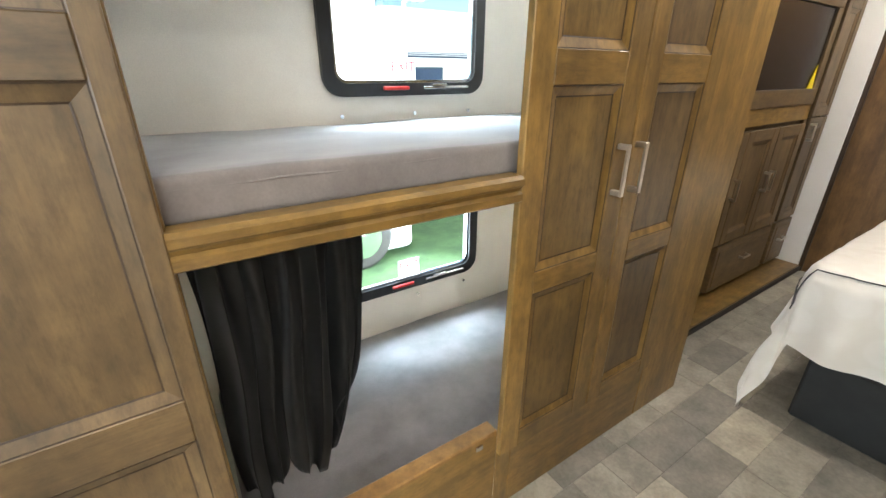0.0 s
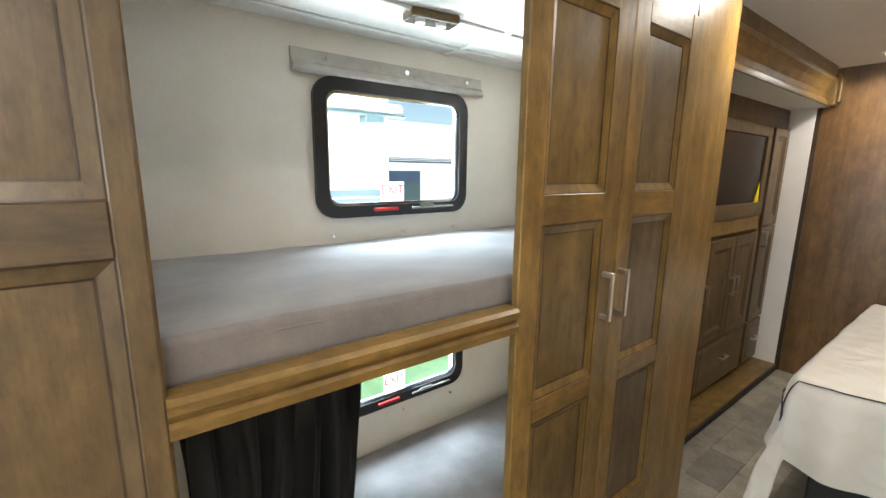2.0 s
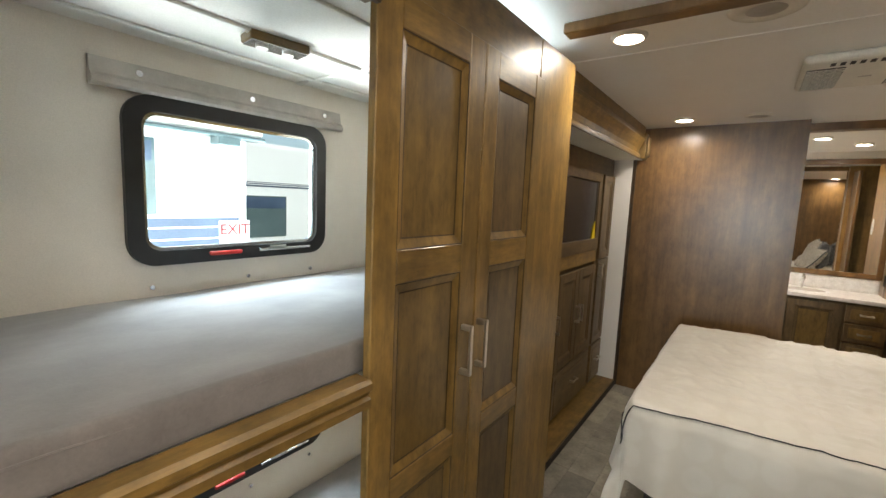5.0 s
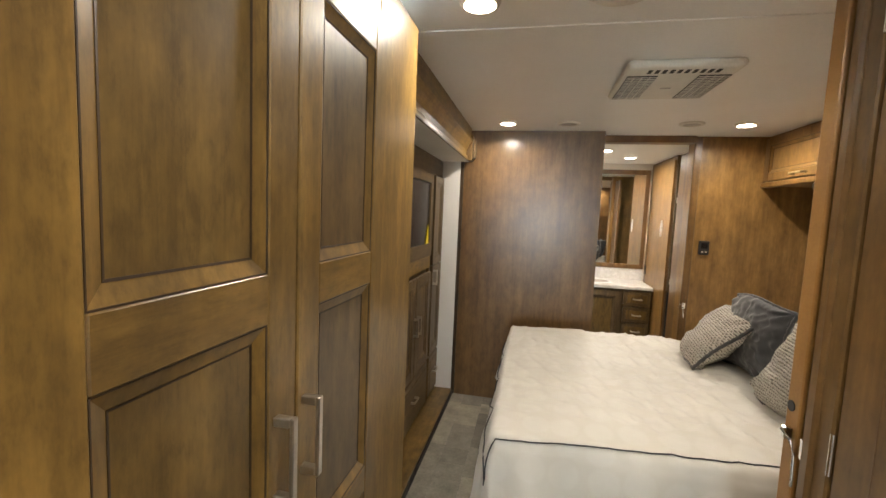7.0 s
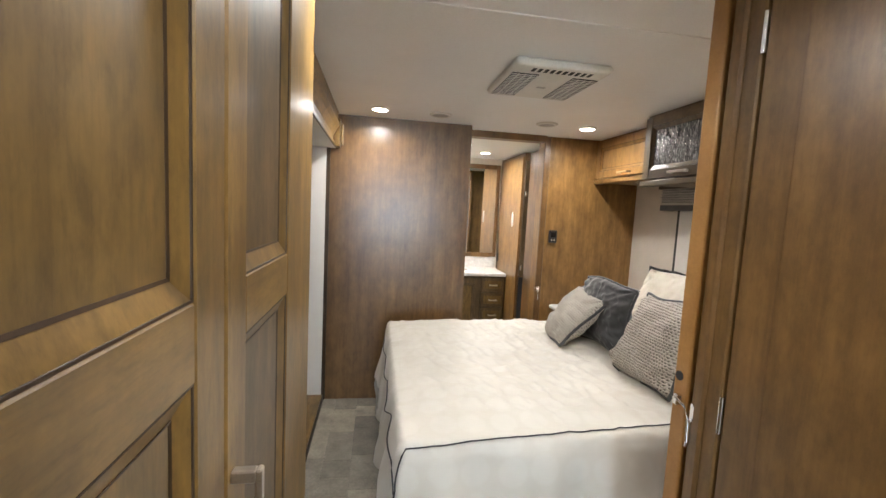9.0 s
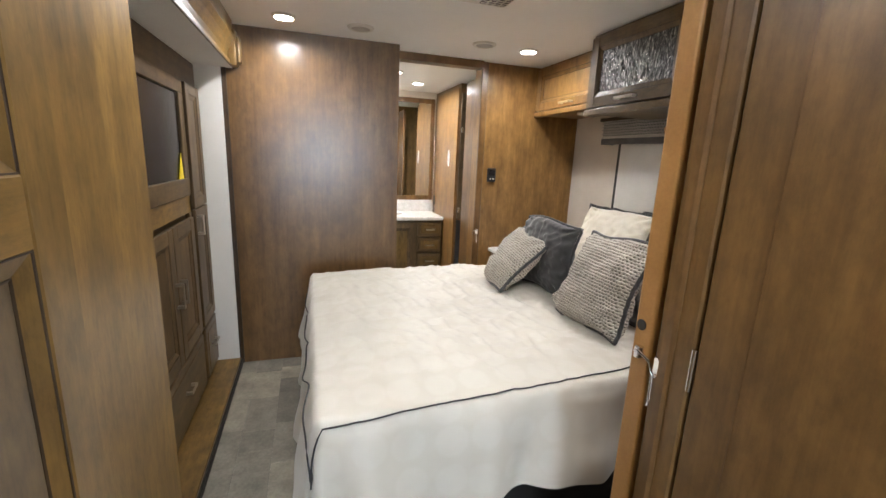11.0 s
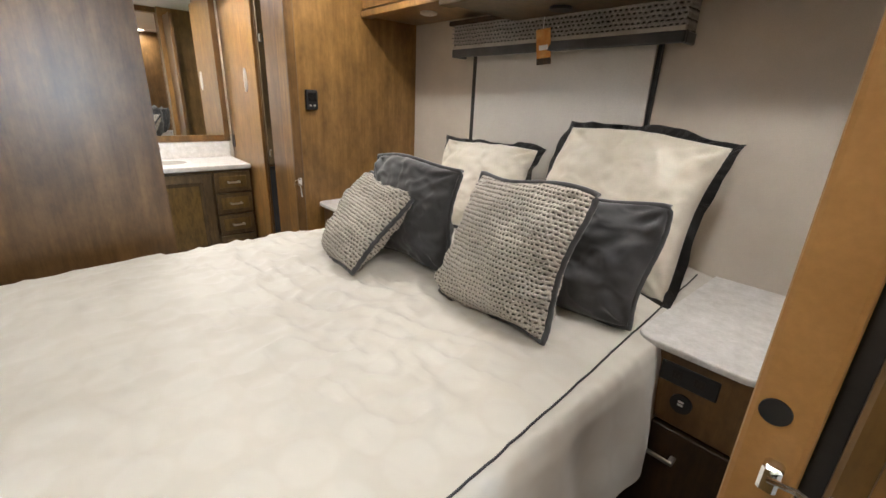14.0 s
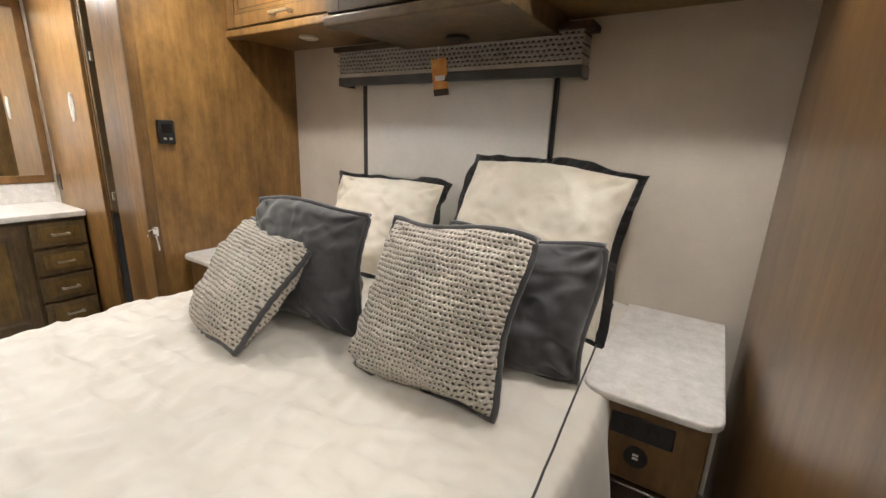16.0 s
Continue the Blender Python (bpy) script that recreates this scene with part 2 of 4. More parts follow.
def tile_material():
    m, nt, b = make("stone_vinyl", 0.42)
    vec = mapped(nt, (1, 1, 1))
    info = nt.nodes.new("ShaderNodeObjectInfo")
    base = ramp(nt, info.outputs["Random"], [(0.0, (0.185, 0.172, 0.146)), (0.3, (0.235, 0.22, 0.183)), (0.7, (0.30, 0.278, 0.228)), (1.0, (0.37, 0.335, 0.265))])
    cloud = ramp(nt, noise_tex(nt, vec, 9, 6, 0.65), [(0.3, (0.62, 0.62, 0.62)), (0.7, (1.22, 1.2, 1.18))])
    fine = ramp(nt, noise_tex(nt, vec, 70, 4, 0.6), [(0.3, (0.85, 0.85, 0.85)), (0.7, (1.1, 1.1, 1.1))])
    col = mix(nt, mix(nt, base, cloud, 1.0, "MULTIPLY"), fine, 1.0, "MULTIPLY")
    nt.links.new(col, b.inputs["Base Color"])
    bump(nt, b, noise_tex(nt, vec, 60, 4), 0.12, 0.002)
    return m


def glass_material(name, tint=(0.86, 0.95, 0.97), rough=0.0, weight=1.0):
    m, nt, b = make(name, rough)
    b.inputs["Base Color"].default_value = (*tint, 1)
    b.inputs["Transmission Weight"].default_value = weight
    b.inputs["IOR"].default_value = 1.02
    return m


def lamp_material(name, color, strength):
    m, nt, b = make(name, 0.4)
    b.inputs["Base Color"].default_value = (0.9, 0.88, 0.84, 1)
    b.inputs["Emission Color"].default_value = (*color, 1)
    b.inputs["Emission Strength"].default_value = strength
    return m


def art_glass_material():
    """Rain glass in the cabinet door: grey streaks, their sparkle painted into the colour."""
    m, nt, b = make("rain_glass", 0.18)
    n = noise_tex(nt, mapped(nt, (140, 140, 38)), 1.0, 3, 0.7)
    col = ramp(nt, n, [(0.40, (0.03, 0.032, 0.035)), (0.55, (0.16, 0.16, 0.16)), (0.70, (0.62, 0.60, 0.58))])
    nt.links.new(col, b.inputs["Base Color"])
    b.inputs["Metallic"].default_value = 0.5
    bump(nt, b, n, 0.7, 0.004)
    return m


COMFORT = comforter_material()
KNIT = knit_material("chunky_knit", (0.075, 0.064, 0.054), (0.62, 0.575, 0.50))
KNITGREY = knit_material("grey_weave", (0.05, 0.05, 0.048), (0.40, 0.385, 0.36), 0.022, 0.017)
TILE = tile_material()
GLASS = glass_material("window_glass")
LENS = lamp_material("lamp_lens", (1.0, 0.90, 0.76), 30)
FILM = glass_material("sticker_film", (0.93, 0.93, 0.92), 0.9, 0.5)
RAIN = art_glass_material()
MIRROR, _nt, _b = make("mirror_silver", 0.015, 1.0)
_b.inputs["Base Color"].default_value = (0.86, 0.87, 0.86, 1)
GROUT = mottled("vinyl_joint", (0.13, 0.12, 0.105), (0.16, 0.148, 0.128), 20, 0.7)


# ---- builders ----
def mesh_of(bm, name, mat, smooth=False):
    me = bpy.data.meshes.new(name)
    bm.normal_update()
    bm.to_mesh(me)
    bm.free()
    me.materials.append(mat)
    if smooth:
        for p in me.polygons:
            p.use_smooth = True
    return me


def part(name, bm, material, parent=None, label="", smooth=False):
    """One mesh object under a thing or a part; with no parent it is a top-level object."""
    ob = new(name, mesh_of(bm, name, material, smooth))
    if parent is not None:
        ob.parent = parent
        if parent.parent is not None or parent.type == "MESH":
            ob.matrix_parent_inverse = Matrix.Identity(4)
    if label:
        ob["label"] = label
    return ob


def thing(name, label, category, m=None, group="", kind=""):
    ob = new(name)
    ob.empty_display_size = 0.05
    if m is not None:
        ob.matrix_world = m
    return tagged(ob, label, category, group, kind)


def box(x0, x1, y0, y1, z0, z1, bevel=0.0, seg=1, bm=None):
    out = bm or bmesh.new()
    r = bmesh.ops.create_cube(out, size=1.0)
    vs = r["verts"]
    for v in vs:
        v.co = Vector((x0 + (v.co.x + 0.5) * (x1 - x0), y0 + (v.co.y + 0.5) * (y1 - y0), z0 + (v.co.z + 0.5) * (z1 - z0)))
    if bevel > 0:
        es = list({e for v in vs for e in v.link_edges})
        bmesh.ops.bevel(out, geom=es, offset=bevel, segments=seg, profile=0.5, affect="EDGES")
    return out


def disk(r, h, m, seg=24, r2=None, bevel=0.0):
    bm = bmesh.new()
    bmesh.ops.create_cone(bm, cap_ends=True, segments=seg, radius1=r, radius2=r if r2 is None else r2, depth=h)
    if bevel:
        es = [e for e in bm.edges if len(e.link_faces) == 2 and any(len(f.verts) > 4 for f in e.link_faces)]
        bmesh.ops.bevel(bm, geom=es, offset=bevel, segments=2, profile=0.5, affect="EDGES")
    bmesh.ops.transform(bm, matrix=m, verts=bm.verts)
    return bm


def tube(points, radius, closed=False, sides=8):
    """A bent round bar through points."""
    bm = bmesh.new()
    pts = [Vector(p) for p in points]
    n = len(pts)
    rings = []
    for i, p in enumerate(pts):
        a = pts[(i - 1) % n] if (closed or i > 0) else p
        b = pts[(i + 1) % n] if (closed or i < n - 1) else p
        d = (b - a).normalized()
        up = Vector((0, 0, 1)) if abs(d.z) < 0.9 else Vector((1, 0, 0))
        s = d.cross(up).normalized()
        u = s.cross(d).normalized()
        rings.append([bm.verts.new(p + radius * (math.cos(2 * math.pi * k / sides) * s + math.sin(2 * math.pi * k / sides) * u)) for k in range(sides)])
    for i in range(n if closed else n - 1):
        r0, r1 = rings[i], rings[(i + 1) % n]
        for k in range(sides):
            bm.faces.new((r0[k], r0[(k + 1) % sides], r1[(k + 1) % sides], r1[k]))
    if not closed:
        bm.faces.new(rings[0][::-1])
        bm.faces.new(rings[-1])
    bmesh.ops.recalc_face_normals(bm, faces=bm.faces)
    return bm


def rounded(w, h, r, n=6):
    """Outline of a rounded rectangle round the origin."""
    pts = []
    for cx, cy, a0 in ((w / 2 - r, h / 2 - r, 0), (-w / 2 + r, h / 2 - r, 90), (-w / 2 + r, -h / 2 + r, 180), (w / 2 - r, -h / 2 + r, 270)):
        for k in range(n + 1):
            a = radians(a0 + 90 * k / n)
            pts.append((cx + r * math.cos(a), cy + r * math.sin(a)))
    return pts


def ring_frame(outer, inner, depth):
    """A frame between two outlines of equal count in the x-z plane, depth along y from 0 to -depth."""
    bm = bmesh.new()
    n = len(outer)
    vs = [[bm.verts.new((p[0], y, p[1])) for p in loop] for loop, y in ((outer, 0), (outer, -depth), (inner, -depth), (inner, 0))]
    for j in range(4):
        a, b = vs[j], vs[(j + 1) % 4]
        for i in range(n):
            k = (i + 1) % n
            bm.faces.new((a[i], a[k], b[k], b[i]))
    bmesh.ops.recalc_face_normals(bm, faces=bm.faces)
    return bm


def slab(outline, z0, z1):
    bm = bmesh.new()
    lo = [bm.verts.new((x, y, z0)) for x, y in outline]
    hi = [bm.verts.new((x, y, z1)) for x, y in outline]
    bm.faces.new(lo[::-1])
    bm.faces.new(hi)
    n = len(lo)
    for i in range(n):
        k = (i + 1) % n
        bm.faces.new((lo[i], lo[k], hi[k], hi[i]))
    bmesh.ops.recalc_face_normals(bm, faces=bm.faces)
    return bm


def sweep(profile, x0, x1):
    """A moulding: a profile of (y, z) drawn along x."""
    bm = bmesh.new()
    a = [bm.verts.new((x0, y, z)) for y, z in profile]
    b = [bm.verts.new((x1, y, z)) for y, z in profile]
    n = len(a)
    for i in range(n):
        k = (i + 1) % n
        bm.faces.new((a[i], a[k], b[k], b[i]))
    bm.faces.new(a[::-1])
    bm.faces.new(b)
    bmesh.ops.recalc_face_normals(bm, faces=bm.faces)
    return bm


def structure(name, bm, mat, label, category="wall", smooth=False):
    return tagged(part(name, bm, mat, None, "", smooth), label, category, "", "structure")


def pull(parent, x, z, length, y=0.0, upright=True, r=0.0055, stand=0.026, mat=None, flat=True):
    """A bar handle on two posts, in front of the plane y."""
    h = length / 2
    bm = bmesh.new()
    w = 0.007
    if upright:
        box(x - w, x + w, y - stand - 0.007, y - stand, z - h, z + h, 0.002, 1, bm)
        for s in (-1, 1):
            box(x - w, x + w, y - stand, y, z + s * (h - 0.008) - 0.007, z + s * (h - 0.008) + 0.007, 0.0015, 1, bm)
    else:
        box(x - h, x + h, y - stand - 0.007, y - stand, z - w, z + w, 0.002, 1, bm)
        for s in (-1, 1):
            box(x + s * (h - 0.008) - 0.007, x + s * (h - 0.008) + 0.007, y - stand, y, z - w, z + w, 0.0015, 1, bm)
    return part("handle", bm, mat or NICKEL, parent, "brushed nickel bar pull")


def sloped_frame(x0, x1, z0, z1, w, ya, yb):
    """A mitred frame that slopes from depth ya at its outside to yb at its inside."""
    bm = bmesh.new()
    o = [bm.verts.new(p) for p in ((x0, ya, z0), (x1, ya, z0), (x1, ya, z1), (x0, ya, z1))]
    n = [bm.verts.new(p) for p in ((x0 + w, yb, z0 + w), (x1 - w, yb, z0 + w), (x1 - w, yb, z1 - w), (x0 + w, yb, z1 - w))]
    k = [bm.verts.new(v.co + Vector((0, 0.006, 0))) for v in o]
    q = [bm.verts.new(v.co + Vector((0, 0.004, 0))) for v in n]
    for i in range(4):
        j = (i + 1) % 4
        bm.faces.new((o[i], o[j], n[j], n[i]))
        bm.faces.new((k[i], k[j], o[j], o[i]))
        bm.faces.new((n[i], n[j], q[j], q[i]))
    bmesh.ops.recalc_face_normals(bm, faces=bm.faces)
    if sum(f.normal.y for f in bm.faces[:1]) > 0:
        bmesh.ops.reverse_faces(bm, faces=bm.faces)
    return bm


def framed_door(parent, x0, x1, z0, z1, zs, side=0.065, y=0.0, th=0.02, stile=None, rail=None, panel=None, name="door", glaze=0.006, handle=None):
    """A cabinet door that faces -y: stiles, rails and recessed panels. zs: the panels' (bottom, top)."""
    stile, rail, panel = stile or MAPLE, rail or MAPLE_X, panel or PANELW
    door = part(name, box(x0 + side - 0.002, x1 - side + 0.002, y + 0.012, y + th - 0.001, zs[0][0] - 0.004, zs[-1][1] + 0.004), panel, parent)
    part("stile", box(x0, x0 + side, y, y + th, z0, z1, 0.0025), stile, door)
    part("stile", box(x1 - side, x1, y, y + th, z0, z1, 0.0025), stile, door)
    edges = [z0] + [v for pair in zs for v in pair] + [z1]
    for k in range(0, len(edges), 2):
        part("rail", box(x0 + side, x1 - side, y + 0.0005, y + th, edges[k], edges[k + 1], 0.002), rail, door)
    a, b = x0 + side, x1 - side
    for lo, hi in zs:
        part("moulding", sloped_frame(a, b, lo, hi, 0.022, y + 0.003, y + 0.0115), stile, door)
        part("glaze_line", sloped_frame(a, b, lo, hi, 0.0020, y + 0.0018, y + 0.0022), GLAZE, door, "dark glaze line")
        part("glaze_line", sloped_frame(a + 0.0215, b - 0.0215, lo + 0.0215, hi - 0.0215, 0.0030, y + 0.0105, y + 0.0115), GLAZE, door, "dark glaze line")
    if handle:
        pull(door, handle[0], handle[1], handle[2], y, handle[3])
    return door


# ---- shell of the coach ----
structure("floor", box(-4.0, 7.0, -1.0, 2.45, -0.06, FLOOR - 0.004), GROUT, "grey stone-look vinyl floor", "floor")
structure("ceiling", box(-4.0, 7.0, -1.0, 1.70, CEIL, CEIL + 0.08), CEILM, "off-white vinyl ceiling with batten seam", "ceiling")
part("batten", box(3.135, 3.165, -0.85, 1.62, CEIL - 0.004, CEIL + 0.001, 0.0015), CEILM, None)
tagged(bpy.data.objects["batten"], "thin off-white batten over the ceiling seam", "trim", "", "structure")
def window_wall(name, label, x0, x1, z0, z1, y0, y1, holes, mat):
    """One wall across y, pierced by rectangular openings that stand in one column. holes: (xa, xb, za, zb)."""
    bm = bmesh.new()
    xs = [x0, holes[0][0], holes[0][1], x1]
    zs = [z0] + [v for h in holes for v in h[2:]] + [z1]
    grid = {(i, j, k): bm.verts.new((x, y, z)) for i, x in enumerate(xs) for j, z in enumerate(zs) for k, y in enumerate((y0, y1))}
    solid = {(i, j) for i in range(3) for j in range(len(zs) - 1) if not (i == 1 and j % 2 == 1)}
    for i, j in solid:
        for k in (0, 1):
            bm.faces.new([grid[p] for p in ((i, j, k), (i + 1, j, k), (i + 1, j + 1, k), (i, j + 1, k))])
        for di, dj, e0, e1 in ((-1, 0, (i, j), (i, j + 1)), (1, 0, (i + 1, j), (i + 1, j + 1)), (0, -1, (i, j), (i + 1, j)), (0, 1, (i, j + 1), (i + 1, j + 1))):
            if (i + di, j + dj) not in solid:
                bm.faces.new([grid[p] for p in ((*e0, 0), (*e1, 0), (*e1, 1), (*e0, 1))])
    bmesh.ops.recalc_face_normals(bm, faces=bm.faces)
    return structure(name, bm, mat, label)


BW = 2.376
UPWIN, LOWIN = (1.775, 2.42, 1.285, 1.735), (1.775, 2.42, 0.43, 0.79)
window_wall("wall_bunk", "cream papered side wall behind the bunks", -0.2, 2.95, FLOOR - 0.004, 1.95, BW, BW + 0.05, [LOWIN, UPWIN], CREAM)
structure("bunk_ceiling", box(-0.2, 2.95, 1.50, BW + 0.05, 1.925, 1.99), WHITEP, "white panelled ceiling over the bunks", "ceiling")
bm = bmesh.new()
for cy in (1.72, 2.02, 2.27):
    box(0.9, 2.9, cy - 0.012, cy + 0.012, 1.916, 1.926, 0.003, 1, bm)
box(2.32, 2.345, 1.55, BW, 1.917, 1.926, 0.003, 1, bm)
structure("bunk_ceiling_trim", bm, WHITEP, "white batten strips on the bunk ceiling", "trim")
structure("wall_bunk_end", box(0.70, 0.74, 1.50, BW, FLOOR - 0.004, 1.925), CREAM, "cream end wall of the bunk alcove")
structure("slide_header", box(-0.2, 1.865, 1.47, 1.50, 1.845, CEIL), OAK, "brown wood header above the bunk opening", "trim")
structure("header_strip", box(0.7, 1.865, 1.455, 1.47, 1.835, 1.87, 0.003), GLAZE, "dark brown strip under the bunk header", "trim")
structure("wall_far", box(4.89, 5.07, 0.645, 2.45, FLOOR - 0.004, CEIL), OAK, "dark oak panelled wall beside the bathroom door")
structure("wall_thermostat", box(5.08, 5.20, -1.0, -0.005, FLOOR - 0.004, CEIL), GOLDW, "golden oak panelled wall beside the bed")
structure("door_header", box(5.05, 5.14, -0.005, 0.645, 2.055, CEIL), OAK, "oak header above the bathroom doorway", "trim")
structure("door_casing", box(5.06, 5.08, -0.05, 0.0, FLOOR, 2.10, 0.004), OAK, "oak casing strip of the bathroom doorway", "trim")
casing_latch = thing("hook_latch", "chrome hook latch on the bathroom doorway", "latch", pose(5.058, -0.022, 0.86))
part("plate", box(-0.004, 0.002, -0.012, 0.012, -0.022, 0.022, 0.0015), CHROME, casing_latch)
part("hook", tube([(-0.006, 0.0, 0.012), (-0.022, 0.012, 0.020), (-0.026, 0.034, 0.014), (-0.022, 0.042, -0.01), (-0.016, 0.006, -0.012), (-0.012, -0.002, -0.085)], 0.0035), CHROME, casing_latch)
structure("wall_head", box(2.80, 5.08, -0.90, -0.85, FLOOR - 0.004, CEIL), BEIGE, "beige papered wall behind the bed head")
structure("wall_partition", box(2.70, 2.80, -1.0, 0.425, FLOOR - 0.004, CEIL), OAK, "oak partition wall between hall and bedroom")
# Two unseen, added walls, kept short so the fill lamps reach the bunks.
structure("wall_hall", box(1.42, 2.00, 0.40, 0.47, FLOOR - 0.004, CEIL), OAK, "unseen oak panelled hall wall, added")
structure("wall_closet_end", box(1.36, 1.42, -1.0, 0.47, FLOOR - 0.004, CEIL), OAK, "unseen oak end wall added to close the hall closet")
structure("hall_wall_over_door", box(2.0, 2.70, 0.40, 0.47, 2.02, CEIL), OAK, "oak wall strip above the closet door", "trim")
structure("door_beam", box(2.735, 2.80, 0.49, 1.47, CEIL - 0.035, CEIL, 0.004), OAK, "dark oak beam across the bedroom doorway", "trim")
structure("wall_right", box(-4.0, 2.80, -1.05, -1.0, FLOOR - 0.06, CEIL), CREAM, "plain outer wall behind the hall closet")
structure("wall_front", box(-4.05, -4.0, -1.0, 2.45, FLOOR - 0.004, 0.85), CREAM, "plain front wall under the windscreen")
structure("wall_front_top", box(-4.05, -4.0, -1.0, 2.45, 1.85, CEIL), CREAM, "plain front wall above the windscreen")
structure("wall_side_front", box(-4.0, -0.2, 1.62, 1.70, FLOOR - 0.004, CEIL), CREAM, "plain side wall of the front of the coach")
structure("wall_front_join", box(-0.25, -0.2, 1.62, BW + 0.05, FLOOR - 0.004, CEIL), CREAM, "plain wall at the slide end")

# ---- closet door, jamb and latch on the hall side ----
jamb = thing("door_jamb", "golden wood door post with latch and strike hole", "door post", pose(0, 0, 0), kind="structure")
part("post", box(2.752, 2.806, 0.425, 0.49, FLOOR, CEIL - 0.05, 0.006, 2), JAMBW, jamb)
part("rubber_seal", box(2.735, 2.753, 0.43, 0.470, FLOOR, CEIL - 0.05), RUBBER, jamb, "dark rubber door seal")
part("stile", box(2.645, 2.735, 0.468, 0.492, FLOOR, CEIL, 0.004), CLOSETW, jamb)
part("bead", sweep([(0, 0), (0.012, 0), (0.012, 0.02), (0.006, 0.026), (0, 0.026)], 0, CEIL - FLOOR), OAK, jamb).matrix_basis = Matrix.Translation((2.712, 0.490, FLOOR)) @ Euler((0, radians(-90), 0)).to_matrix().to_4x4()
# Post is not drilled; the disk's black is the shade inside the hole.
part("strike_hole_shade", disk(0.013, 0.004, pose(2.785, 0.4905, 1.06, 90)), BLACK, jamb, "black disk standing in for the unlit strike hole")
closet = thing("door_1", "brown oak closet door on small brass hinges, shut", "door", kind="structure")
part("leaf", box(2.005, 2.64, 0.462, 0.487, FLOOR + 0.01, 2.015, 0.003), CLOSETW, closet)
part("groove", box(2.545, 2.549, 0.4865, 0.4878, FLOOR + 0.01, 2.015), OAK, closet, "dark vertical groove")
for hz in (0.30, 1.02, 1.90):
    part("hinge", disk(0.005, 0.09, pose(2.642, 0.492, hz)), CHROME, closet, "small bright hinge barrel")
latch = thing("hook_latch", "chrome folding door latch hooked on the post", "latch", pose(2.722, 0.492, 0.985))
part("plate", box(-0.010, 0.010, 0.0, 0.004, -0.022, 0.022, 0.0015), CHROME, latch)
part("keeper", box(0.042, 0.058, 0.0, 0.018, 0.0, 0.03, 0.003), CHROME, latch)
part("hook", tube([(0.05, 0.022, 0.02), (0.03, 0.032, 0.03), (0.0, 0.030, 0.02), (-0.012, 0.026, -0.01), (-0.012, 0.024, -0.07), (-0.008, 0.022, -0.085)], 0.0032), CHROME, latch)
for sz in (-0.02, 0.02):
    part("screw", disk(0.004, 0.003, pose(0.0, 0.005, sz, 90), 10), CHROME, latch)


# ---- wardrobe and the tall cabinet beside the bunks ----
FACE = 1.488
ward = thing("wardrobe", "tall brown maple wardrobe with two three-panel doors", "wardrobe", pose(0, 0, FLOOR))
part("body", box(2.80, 2.905, FACE + 0.026, BW - 0.004, 0, 1.89, 0.002), CREAM, ward, "cream side panel facing the bunks")
part("face_stile", box(1.872, 1.930, FACE + 0.002, FACE + 0.008, 0, 1.998, 0.003), MAPLE, ward)
part("end_panel", box(2.624, 2.938, FACE + 0.002, FACE + 0.026, 0, 1.998, 0.004), MAPLE, ward, "plain wide maple end panel")
part("side_panel", box(2.905, 2.924, FACE + 0.026, 2.2, 0, 1.995, 0.002), MAPLE, ward)
part("top_rail", box(1.930, 2.624, FACE + 0.003, FACE + 0.026, 1.868, 1.998, 0.003), MAPLE_X, ward)
part("kick_board", box(1.930, 2.624, FACE + 0.003, FACE + 0.026, 0, 0.255, 0.003), MAPLE_X, ward)
ZS = [(0.325, 0.788), (0.850, 1.286), (1.358, 1.792)]
framed_door(ward, 1.868, 2.249, 0.262, 1.862, ZS, 0.070, FACE - 0.018, handle=(2.197, 1.080, 0.135, True))
# Same wood as the left door; GREYW panels carry shading as colour.
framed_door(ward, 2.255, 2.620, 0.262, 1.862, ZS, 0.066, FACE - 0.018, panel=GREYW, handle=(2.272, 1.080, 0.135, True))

tall = thing("tall_cabinet", "grey-brown maple pantry cabinet with three-panel door", "cabinet", pose(0, 0, FLOOR))
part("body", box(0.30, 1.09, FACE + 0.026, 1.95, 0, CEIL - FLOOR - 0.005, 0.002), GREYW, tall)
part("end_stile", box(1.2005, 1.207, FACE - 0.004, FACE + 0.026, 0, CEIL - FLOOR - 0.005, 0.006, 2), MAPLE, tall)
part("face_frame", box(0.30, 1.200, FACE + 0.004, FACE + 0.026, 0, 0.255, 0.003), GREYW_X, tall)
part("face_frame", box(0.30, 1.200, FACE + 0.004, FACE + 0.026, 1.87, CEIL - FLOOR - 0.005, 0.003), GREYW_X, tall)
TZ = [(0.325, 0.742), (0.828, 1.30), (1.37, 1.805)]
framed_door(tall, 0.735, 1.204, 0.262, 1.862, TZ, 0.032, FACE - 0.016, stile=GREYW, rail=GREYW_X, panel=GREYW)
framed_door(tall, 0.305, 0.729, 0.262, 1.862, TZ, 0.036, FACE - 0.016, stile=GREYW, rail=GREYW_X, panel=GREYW)

